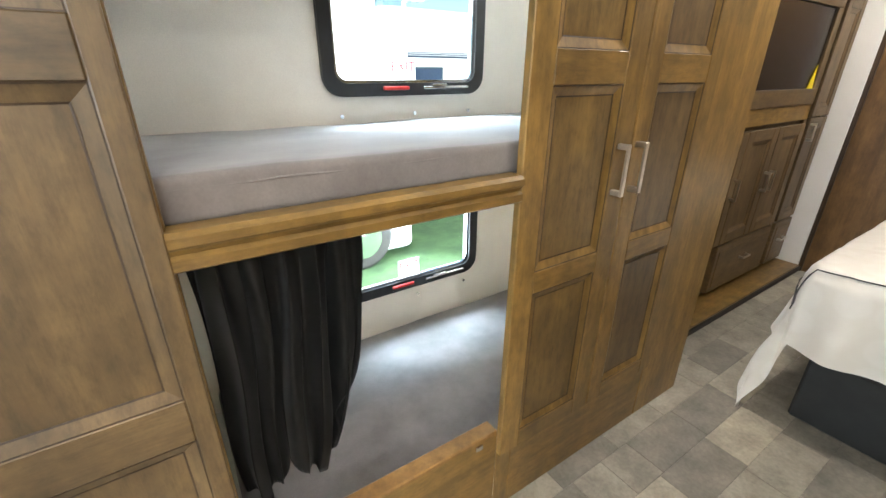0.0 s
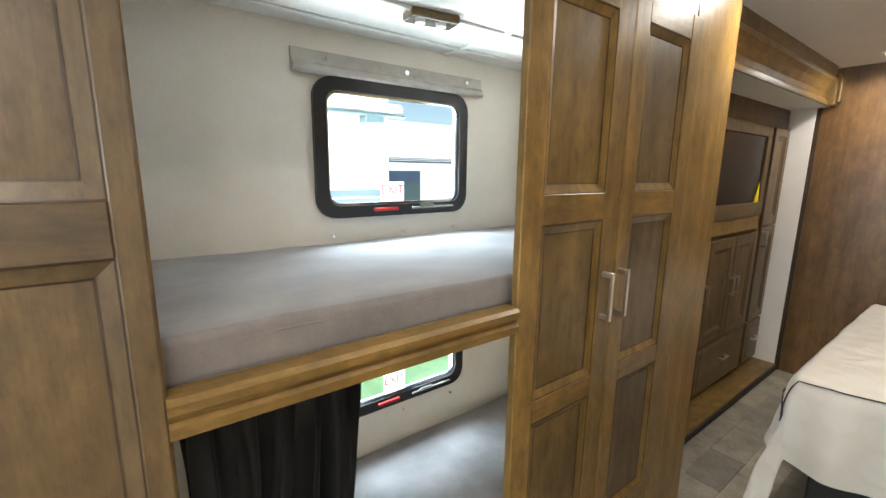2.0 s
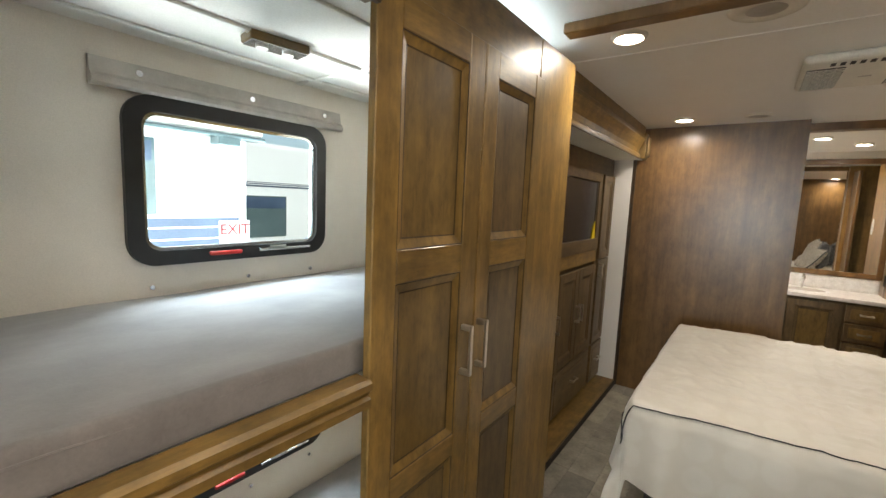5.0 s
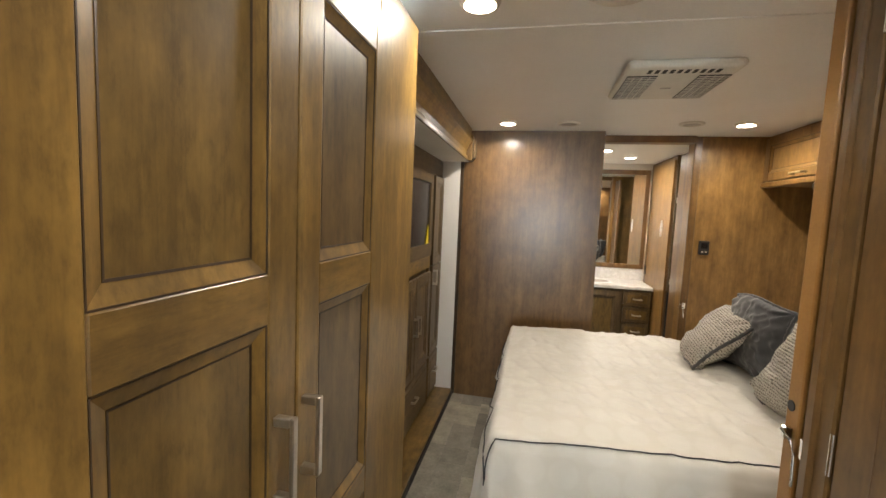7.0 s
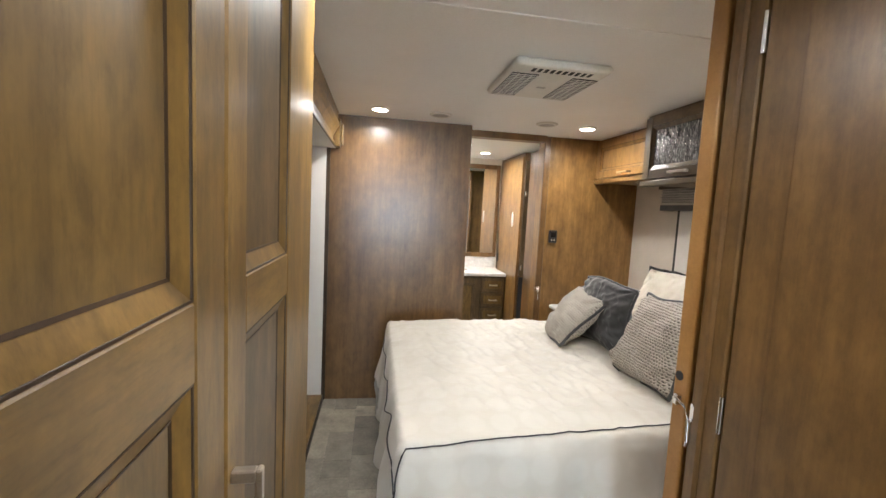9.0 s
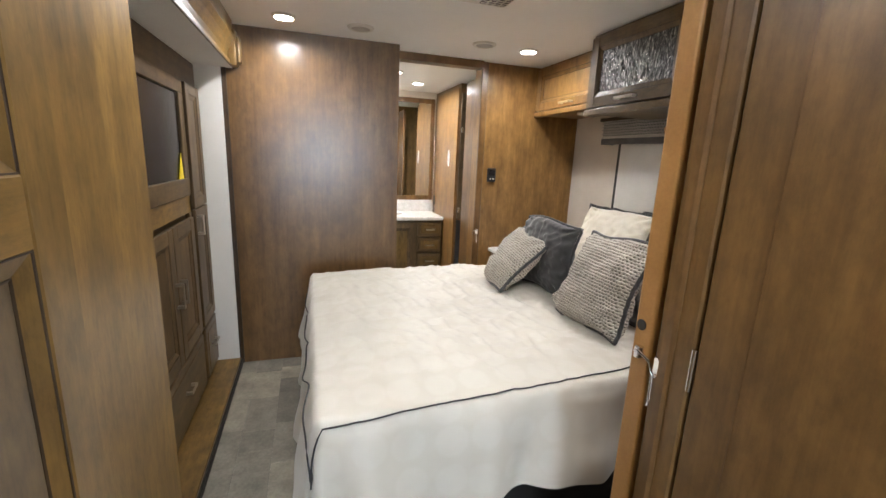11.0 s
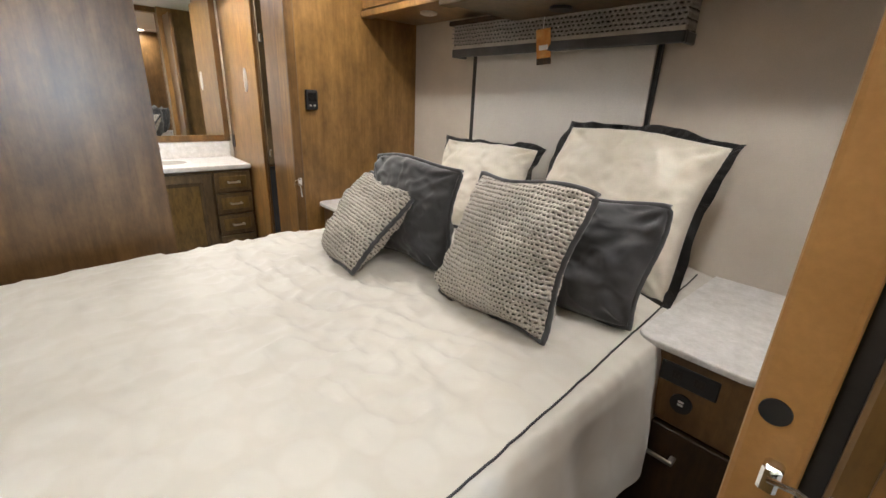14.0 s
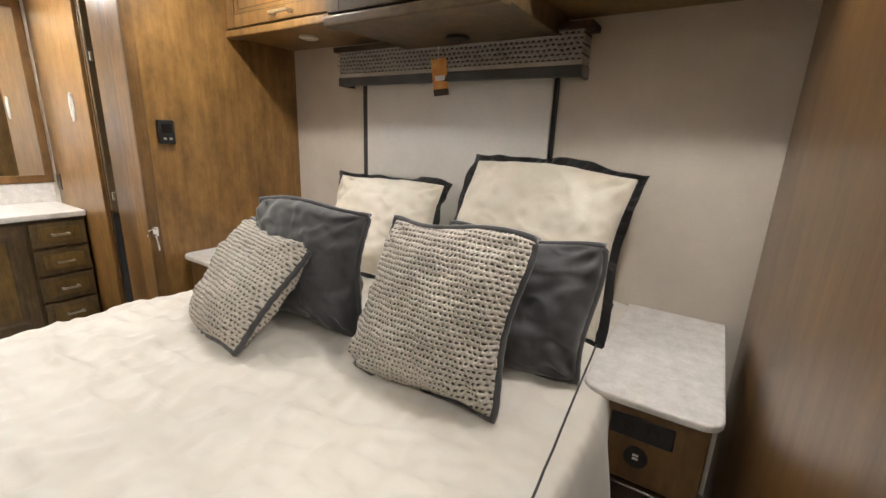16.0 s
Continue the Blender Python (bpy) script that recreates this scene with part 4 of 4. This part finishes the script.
def stood(left, right, up):
    """The pose of a cushion from the two ends of its lower edge and the way up its face."""
    l, r, u = Vector(left), Vector(right), Vector(up).normalized()
    x = (l - r).normalized()
    u = (u - x * u.dot(x)).normalized()
    y = u.cross(x)
    m = Matrix((x, y, u)).transposed().to_4x4()
    m.translation = (l + r) / 2
    return m


Z0 = BT + 0.012
SHAM, SATIN, KNITTED = "ivory satin sham with dark grey ruffled border", "charcoal grey satin throw pillow", "chunky grey-beige knit throw pillow with dark cord"
pillow("sham_pillow", SHAM, stood((3.80, -0.42, Z0 + 0.025), (3.19, -0.43, Z0 - 0.005), (0.0, -0.25, 0.50)), 0.61, 0.565, 0.17, IVORY, None, (0.030, CHARCOAL), 1.0, 0.07)
pillow("sham_pillow", SHAM, stood((4.47, -0.40, Z0 - 0.005), (3.88, -0.42, Z0 - 0.005), (0.0, -0.24, 0.42)), 0.58, 0.475, 0.17, IVORY, None, (0.024, CHARCOAL), 5.0, 0.07)
pillow("satin_pillow", SATIN, stood((3.62, -0.12, Z0), (3.155, -0.125, Z0 + 0.005), (0.01, -0.10, 0.34)), 0.46, 0.355, 0.15, CHARCOAL, CHARCOAL, None, 3.0, 0.03, 0.008, 0.15)
pillow("satin_pillow", SATIN, stood((4.22, 0.04, Z0), (3.79, 0.0, Z0), (-0.20, -0.06, 0.34)), 0.46, 0.385, 0.15, CHARCOAL, CHARCOAL, None, 8.0, 0.04, 0.008, 0.15)
pillow("knit_pillow", KNITTED, stood((3.690, 0.105, Z0 + 0.005), (3.262, 0.125, Z0 + 0.005), (0.02, -0.13, 0.37)), 0.41, 0.405, 0.18, KNIT, CHARCOAL, None, 2.0, 0.035, 0.009, 0.2)
pillow("knit_pillow", KNITTED, stood((4.34, 0.21, Z0), (3.95, 0.29, Z0 + 0.005), (-0.11, -0.215, 0.26)), 0.41, 0.375, 0.17, KNIT, CHARCOAL, None, 6.0, 0.035, 0.009, 0.1)


# ---- nightstands ----
def nightstand(x0, x1, y0, y1, label, round_x):
    t = thing("nightstand", label, "nightstand", pose(0, 0, FLOOR), "nightstands by the bed")
    a, b, r = x0, x1, 0.05
    out = [(a, y0), (b, y0)]
    def arc(cx, cy, a0):
        return [(cx + r * math.cos(radians(a0 + 15 * k)), cy + r * math.sin(radians(a0 + 15 * k))) for k in range(7)]
    out += arc(b - r, y1 - r, 0) + arc(a + r, y1 - r, 90)
    top = slab(out, 0.682, 0.702)
    bmesh.ops.bevel(top, geom=[e for e in top.edges if abs(e.verts[0].co.z - e.verts[1].co.z) < 1e-5], offset=0.005, segments=2, profile=0.5, affect="EDGES")
    part("tabletop", top, QUARTZ, t, "white marbled solid-surface top")
    part("body", box(x0 + 0.025, x1 - 0.025, y0, y1 - 0.05, 0, 0.682, 0.003), OAK, t)
    part("apron", box(x0 + 0.02, x1 - 0.02, y1 - 0.051, y1 - 0.032, 0.455, 0.680, 0.003), OAK, t)
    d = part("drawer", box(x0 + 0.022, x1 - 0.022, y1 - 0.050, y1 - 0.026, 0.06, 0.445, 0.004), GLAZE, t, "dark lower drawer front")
    pull(d, (x0 + x1) / 2 - 0.03, 0.36, 0.10, 0, False).matrix_basis = Matrix.Translation((x0 + x1, y1 - 0.026, 0)) @ Euler((0, 0, math.pi)).to_matrix().to_4x4()
    return t


ns = nightstand(2.852, 3.165, -0.846, -0.165, "brown wood nightstand with white marbled top", 1)
out = part("outlet", box(2.94, 3.085, -0.198, -0.190, 0.585, 0.645, 0.003), BLACK, ns, "black double power outlet")
for sx in (2.985, 3.04):
    part("socket", box(sx - 0.013, sx + 0.013, -0.1905, -0.188, 0.605, 0.63, 0.001), RUBBER, out)
    for q in (-0.005, 0.005):
        part("slot", box(sx + q - 0.001, sx + q + 0.001, -0.1885, -0.1875, 0.612, 0.622), DARKHOLE, out)
usb = part("usb_socket", disk(0.028, 0.010, pose(3.015, -0.195, 0.535, 90)), BLACK, ns, "black round charging socket")
part("port", box(3.008, 3.022, -0.1905, -0.189, 0.530, 0.536), STICKER, usb)
part("port", box(3.008, 3.022, -0.1905, -0.189, 0.540, 0.546), STICKER, usb)
nightstand(4.70, 5.07, -0.846, -0.12, "far nightstand with white marbled top", 1)

# ---- head wall: valance, shade, cabinets ----
wv = thing("window_valance", "grey woven window valance with dark band", "valance", pose(0, 0, 0))
part("box_front", box(3.43, 4.62, -0.765, -0.752, 1.588, 1.705, 0.003), KNITGREY, wv)
for xx in (3.43, 4.607):
    part("return", box(xx, xx + 0.013, -0.849, -0.765, 1.588, 1.705, 0.002), KNITGREY, wv)
part("top", box(3.43, 4.62, -0.849, -0.765, 1.692, 1.705), KNITGREY, wv)
bm = box(3.425, 4.625, -0.768, -0.746, 1.550, 1.590, 0.004)
box(3.425, 3.44, -0.849, -0.768, 1.550, 1.590, 0.003, 1, bm)
box(4.61, 4.625, -0.849, -0.768, 1.550, 1.590, 0.003, 1, bm)
part("band", bm, CHARCOAL, wv, "dark grey lower band")
part("pale_band", box(3.428, 4.622, -0.766, -0.749, 1.588, 1.606, 0.002), GREYCL, wv, "pale grey band")
part("top_board", box(3.40, 4.65, -0.849, -0.740, 1.705, 1.728, 0.003), GLAZE, wv, "dark wood top board")
for k in range(4):
    part("thread", tube([(3.43 + 0.05 * i, -0.7515 , 1.622 + 0.022 * k + 0.002 * math.sin(i * 1.3 + k)) for i in range(25)], 0.0035, False, 5), KNITGREY, wv, "", True)
sh = thing("roller_shade", "pale roller shade drawn down over the bed window", "shade", pose(0, 0, 0))
part("cloth", box(3.545, 4.495, -0.818, -0.815, 0.80, 1.60), SHADE, sh)
for xx, wide in ((3.530, 0.016), (4.497, 0.042)):
    part("side_gap", box(xx, xx + wide, -0.849, -0.832, 0.80, 1.60), BLACK, sh, "black window edge beside the shade")
tag = thing("hang_tag", "orange cardboard tag hung from the valance", "tag", pose(4.02, -0.735, 1.64, -6, 5, 8))
part("card", box(-0.035, 0.035, -0.001, 0.001, -0.145, 0.0), ORANGE, tag)
part("footer", box(-0.035, 0.035, 0.001, 0.0018, -0.145, -0.118), GLAZE, tag)
part("text_bar", box(-0.022, 0.022, 0.001, 0.0018, -0.085, -0.065), STICKER, tag)
part("string", tube([(0, 0, 0), (0.0, -0.008, 0.03), (0.0, -0.015, 0.055)], 0.0015), STICKER, tag)


def wall_cabinet(x0, x1, z0, depth_y, label, wood_s, wood_x, panel_mat, glassy, handle_w):
    """A cabinet on the head wall; its front faces +y."""
    t = thing("wall_cabinet", label, "cabinet", pose(0, 0, 0), "cabinets above the bed")
    part("body", box(x0, x1, -0.849, depth_y - 0.022, z0, CEIL - 0.002, 0.002), wood_s, t)
    part("bottom_lip", box(x0, x1, depth_y - 0.060, depth_y + 0.006, z0 - 0.012, z0 + 0.022, 0.006, 2), wood_x, t)
    w = x1 - x0
    d = thing("door_turn", "", "", None)
    d.parent = t
    d.matrix_basis = pose(x0 + x1, depth_y, 0, 0, 0, 180)
    door = framed_door(t, x0 + 0.012, x1 - 0.012, z0 + 0.03, CEIL - 0.022, [(z0 + 0.085, CEIL - 0.075)], 0.06, 0, stile=wood_s, rail=wood_x, panel=panel_mat, handle=((x0 + x1) / 2, z0 + 0.055, handle_w, False))
    door.matrix_basis = pose(x0 + x1, depth_y, 0, 0, 0, 180)
    bpy.data.objects.remove(d)
    return t


wall_cabinet(4.205, 5.078, 1.760, -0.455, "golden maple wall cabinet with bar pull", GOLDW, GOLDW, GOLDW, False, 0.13)
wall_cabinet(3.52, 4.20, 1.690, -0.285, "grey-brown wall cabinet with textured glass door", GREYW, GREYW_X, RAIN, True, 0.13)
wall_cabinet(2.802, 3.515, 1.760, -0.455, "brown maple wall cabinet next to the partition", MAPLE, MAPLE_X, MAPLE, False, 0.13)
for xx, yy, zz in ((4.68, -0.62, 1.757), (3.05, -0.62, 1.757)):
    t = thing("reading_light", "small round white light under the wall cabinet", "light", pose(xx, yy, zz))
    part("ring", disk(0.045, 0.012, pose(0, 0, -0.004), 24, None, 0.003), VENTP, t)
    part("lens", disk(0.030, 0.004, pose(0, 0, -0.012)), WHITEP, t)
t = thing("speaker", "black round speaker under the glass cabinet", "speaker", pose(3.86, -0.62, 1.687))
part("grille", disk(0.045, 0.012, pose(0, 0, -0.005), 24, None, 0.003), BLACK, t)

# ---- wall thermostat ----
th = thing("thermostat", "small black wall thermostat on the oak wall", "thermostat", pose(5.079, -0.124, 1.30))
part("case", box(-0.022, 0, -0.034, 0.034, -0.052, 0.052, 0.006, 2), BLACK, th)
part("display", box(-0.024, -0.021, -0.022, 0.022, -0.005, 0.035, 0.001), SCREENM, th)
for q in (-0.012, 0.012):
    part("button", box(-0.0245, -0.021, q - 0.006, q + 0.006, -0.034, -0.024, 0.001), GREYCL, th)

# ---- ceiling fittings ----
def puck(x, y):
    t = thing("ceiling_light", "round white ceiling light, switched on", "light", pose(x, y, CEIL), "ceiling lights")
    part("trim_ring", ring_disk(0.062, 0.046, 0.012), VENTP, t, "", True)
    part("lens", disk(0.047, 0.006, pose(0, 0, -0.010), 28), LENS, t, "glowing warm lens")
    return t


def ring_disk(ro, ri, h):
    bm = bmesh.new()
    n = 32
    loops = []
    for r, z in ((ro, 0), (ro - 0.004, -h * 0.7), (ro - 0.010, -h), (ri, -h), (ri, 0)):
        loops.append([bm.verts.new((r * math.cos(2 * math.pi * k / n), r * math.sin(2 * math.pi * k / n), z)) for k in range(n)])
    for a, b in zip(loops, loops[1:]):
        for k in range(n):
            bm.faces.new((a[k], a[(k + 1) % n], b[(k + 1) % n], b[k]))
    bmesh.ops.recalc_face_normals(bm, faces=bm.faces)
    return bm


# Pucks outside PUCKS are unseen housings added for the fill lamps.
for px, py in PUCKS + [(5.75, 0.5), (6.2, 0.2), (1.9, 0.88), (0.85, 0.72), (-0.6, 0.85), (0.75, -0.55), (-0.8, -0.55)]:
    puck(px, py)
for px, py in ((4.63, 0.92), (4.64, 0.17), (2.92, 0.92)):
    t = thing("ceiling_speaker", "round off-white ceiling speaker grille", "speaker", pose(px, py, CEIL), "ceiling speakers")
    part("ring", ring_disk(0.075 if px > 4 else 0.10, 0.052, 0.010), VENTP, t, "", True)
    part("grille", disk(0.053, 0.004, pose(0, 0, -0.006), 28), GREYCL, t)

ac = thing("ceiling_vent", "white ceiling air conditioner panel with dark grilles", "air vent", pose(3.70, 0.58, CEIL))
part("panel", box(-0.238, 0.238, -0.212, 0.212, -0.035, 0, 0.02, 3), VENTP, ac)
# Grilles and slots are dark sheets on a solid panel, shade as colour.
for sy in (-0.135, 0.135):
    g = part("grille", box(-0.135, 0.200, sy - 0.058, sy + 0.058, -0.038, -0.0345), DARKHOLE, ac, "louvred grille with the shade of its openings coloured in")
    for k in range(15):
        gx = -0.128 + k * 0.0222
        part("slat", box(gx, gx + 0.0032, sy - 0.058, sy + 0.058, -0.041, -0.036), VENTP, g)
    for q in (-0.03, 0.0, 0.03):
        part("bar", box(-0.135, 0.200, sy + q - 0.0015, sy + q + 0.0015, -0.0415, -0.0365), VENTP, g)
for k in range(10):
    part("slot", box(-0.205, -0.165, -0.135 + k * 0.0275, -0.120 + k * 0.0275, -0.0365, -0.034), DARKHOLE, ac)
part("badge", box(0.03, 0.045, -0.02, 0.02, -0.037, -0.034), GREYCL, ac)

# ---- bathroom beyond the doorway ----
structure("wall_bath_back", box(6.75, 6.85, -1.0, 2.45, FLOOR - 0.004, CEIL), CREAM, "cream bathroom wall behind the vanity")
structure("wall_bath_left", box(5.07, 6.75, 0.95, 1.0, FLOOR - 0.004, CEIL), CREAM, "cream bathroom side wall")
vn = thing("vanity", "grey-brown bathroom vanity with white counter and basin", "vanity", pose(0, 0, FLOOR))
part("body", box(6.27, 6.748, -0.125, 0.948, 0, 0.735, 0.002), GREYW, vn)
part("counter", box(6.235, 6.748, -0.128, 0.948, 0.735, 0.770, 0.006, 2), QUARTZ, vn, "white counter")
part("backsplash", box(6.730, 6.748, -0.128, 0.948, 0.770, 0.895, 0.003), QUARTZ, vn)
bas = disk(0.17, 0.006, Matrix.Translation((6.47, 0.42, 0.772)) @ Matrix.Diagonal((0.8, 1.1, 1, 1)), 32, None, 0.002)
part("basin", bas, STICKER, vn, "white oval basin rim")
part("basin_bowl", disk(0.14, 0.004, Matrix.Translation((6.47, 0.42, 0.7745)) @ Matrix.Diagonal((0.8, 1.1, 1, 1)), 32), GREYCL, vn)
part("faucet", tube([(6.66, 0.42, 0.77), (6.66, 0.42, 0.86), (6.63, 0.42, 0.89), (6.58, 0.42, 0.885), (6.555, 0.42, 0.86)], 0.011), CHROME, vn, "chrome faucet", True)
for k, (za, zb) in enumerate(((0.565, 0.715), (0.395, 0.550), (0.225, 0.380), (0.06, 0.21))):
    d = part("drawer", box(6.246, 6.27, -0.115, 0.145, za, zb, 0.006, 2), GREYW, vn)
    part("drawer_panel", box(6.240, 6.247, -0.085, 0.115, za + 0.03, zb - 0.03, 0.004), PANELW, d)
    h = pull(d, 0, 0, 0.09, 0, False)
    h.matrix_basis = pose(6.240, 0.015, (za + zb) / 2, 0, 0, -90)
for ya in (0.165, 0.56):
    d = framed_door(vn, 0, 0.375, 0.06, 0.715, [(0.125, 0.65)], 0.06, 0, stile=GREYW, rail=GREYW, panel=PANELW)
    d.matrix_basis = pose(6.248, ya + 0.375, 0, 0, 0, -90)
mi = thing("mirror", "large vanity mirror in an oak frame", "mirror", pose(6.748, 0.19, 0))
part("glass", box(-0.012, -0.006, -0.285, 0.70, 0.975, 1.99), MIRROR, mi)
bm = box(-0.024, 0, -0.325, -0.28, 0.93, 2.035, 0.004)
box(-0.024, 0, 0.695, 0.74, 0.93, 2.035, 0.004, 1, bm)
box(-0.0235, 0, -0.28, 0.695, 0.93, 0.98, 0.004, 1, bm)
box(-0.0235, 0, -0.28, 0.695, 1.985, 2.035, 0.004, 1, bm)
part("mirror_frame", bm, OAK, mi)
lc = thing("linen_cabinet", "tall light oak bathroom cabinet with white oval pulls", "cabinet", pose(0, 0, FLOOR))
part("body", box(5.94, 6.748, -0.52, -0.155, 0, CEIL - FLOOR - 0.01, 0.002), OAK, lc)
dd = part("door", box(5.945, 6.60, -0.155, -0.135, 0.05, CEIL - FLOOR - 0.05, 0.003), GOLDW, lc)
part("oval_handle", tube([(6.12 + 0.020 * math.cos(a * math.pi / 8), -0.118, 1.38 + 0.075 * math.sin(a * math.pi / 8)) for a in range(16)], 0.006, True), STICKER, dd, "white oval pull", True)
part("outlet", box(6.60, 6.67, -0.137, -0.131, 0.86, 0.96, 0.002), BLACK, dd, "dark power outlet")
part("end_door", box(5.915, 5.938, -0.42, -0.160, 0.80, 1.98, 0.004), GREYW, lc, "dull brown end door of the cabinet")
# No opening is cut: a flat black sheet gives the recess its shade.
part("recess_shade_sheet", box(5.932, 5.9395, -0.42, -0.165, 0.10, 0.785), BLACK, lc, "black sheet standing in for the shaded recess under the end door")
for hz in (0.86, 1.62):
    part("catch", box(5.908, 5.916, -0.185, -0.168, hz, hz + 0.05, 0.003), CHROME, lc, "small chrome catch")
bd = thing("door_2", "oak bathroom door folded open against the cabinet", "door", pose(0, 0, FLOOR), kind="structure")
part("leaf", box(5.16, 5.50, -0.075, -0.048, 0.01, 2.0, 0.003), OAK, bd)
part("edge", box(5.15, 5.16, -0.075, -0.044, 0.01, 2.0, 0.002), JAMBW, bd)
part("latch", box(5.135, 5.15, -0.07, -0.03, 0.90, 0.98, 0.004), CHROME, bd, "chrome latch")

# ---- outside ----
GRASS = mottled("grass", (0.028, 0.060, 0.020), (0.055, 0.105, 0.034), 3, 0.9, 0.3, 60)
COACHW = mottled("coach_white", (0.76, 0.77, 0.78), (0.80, 0.81, 0.82), 2, 0.3)
COACHB = mottled("coach_blue", (0.035, 0.060, 0.11), (0.055, 0.085, 0.14), 2, 0.3)
TINT = mottled("tinted_window", (0.07, 0.105, 0.115), (0.10, 0.14, 0.15), 1, 0.15)
structure("ground", box(-400, 400, -400, 400, -1.05, -1.0), GRASS, "green mown grass field", "ground")


def parked_coach(x0, x1, y, windows, stripe, label, wheels, awning=None):
    """A motorhome whose side faces the windows of the bunks."""
    t = thing("motorhome", label, "motorhome", pose(0, 0, -1.0))
    part("body", box(x0, x1, y, y + 2.5, 0.10, 3.5, 0.10, 3), COACHW, t)
    part("stripe", box(x0 + 0.12, x1 - 0.12, y - 0.006, y + 0.01, stripe[0] + 1, stripe[1] + 1, 0.003), COACHB, t, "blue painted side stripe")
    for k in (0.35, 0.7):
        part("pinstripe", box(x0 + 0.12, x1 - 0.12, y - 0.010, y - 0.004, stripe[0] + 1 + k * (stripe[1] - stripe[0]), stripe[0] + 1.015 + k * (stripe[1] - stripe[0])), COACHW, t)
    for wa, wb, za, zb in windows:
        w = part("window", box(wa, wb, y - 0.02, y + 0.01, za + 1, zb + 1, 0.009, 2), TINT, t)
        part("upper_tint", box(wa + 0.03, wb - 0.03, y - 0.024, y - 0.018, zb + 1 - 0.3 * (zb - za), zb + 1 - 0.03, 0.002), COACHB, w)
    if awning:
        aw = part("awning", tube([(awning[0], y - 0.10, awning[1] + 1), (awning[2], y - 0.10, awning[1] + 1)], 0.075, False, 16), COACHW, t, "rolled awning", True)
        part("awning_rail", box(awning[0], awning[2] + 0.03, y - 0.19, y, awning[1] + 0.90, awning[1] + 0.935, 0.01), TINT, aw)
        part("awning_arm", box(awning[2] - 0.48, awning[2] - 0.25, y - 0.19, y, awning[1] + 0.82, awning[1] + 0.91, 0.01), TINT, aw)
    for wx in wheels:
        wh = part("wheel", disk(0.42, 0.25, pose(wx, y - 0.02, 0.42, 90), 32, None, 0.05), RUBBER, t)
        part("rim", disk(0.25, 0.02, pose(wx, y - 0.155, 0.42, 90), 24), CHROME, wh)
        part("hub", disk(0.07, 0.03, pose(wx, y - 0.17, 0.42, 90), 16), CHROME, wh)
    return t


parked_coach(-4.6, 3.86, 5.5, [(1.85, 2.93, 1.24, 1.96), (-0.6, 0.9, 1.24, 1.96)], (0.86, 1.20), "white motorhome with blue stripes parked on grass", (3.05, -2.2), (-2.0, 2.14, 3.92))
parked_coach(4.6, 13.0, 9.0, [(5.45, 6.62, 0.57, 1.42), (8.0, 9.2, 0.57, 1.42)], (1.60, 1.70), "white motorhome parked further along the grass", (7.2, 11.8))
parked_coach(-14.5, -5.6, 5.9, [(-8.0, -6.8, 1.2, 1.9)], (0.86, 1.20), "white motorhome parked behind on the grass", (-7.0, -12.0))

# ---- floor tiles ----
shapes = {}
rnd = random.Random(4)
tile_floor = bpy.data.objects["floor"]


def tile_mesh(w, l):
    key = (round(w, 3), round(l, 3))
    if key not in shapes:
        bm = box(-w / 2 + 0.0004, w / 2 - 0.0004, -l / 2 + 0.0004, l / 2 - 0.0004, 0, 0.004, 0.0012)
        shapes[key] = mesh_of(bm, "tile", TILE)
    return shapes[key]


y = 0.50
row = 0
while y < 1.66:
    x = 0.6 - (row % 3) * 0.13
    while x < 4.88:
        l = rnd.choice((0.305, 0.305, 0.1525))
        if x + l > 4.888:
            l = 4.888 - x
        if l > 0.02 and not (x + l / 2 > 3.3 and y < 0.9):
            ob = new("tile", tile_mesh(l, 0.1525))
            ob.location = (x + l / 2, y + 0.07625, FLOOR - 0.004)
            ob.parent = tile_floor
        x += l
    y += 0.1525
    row += 1
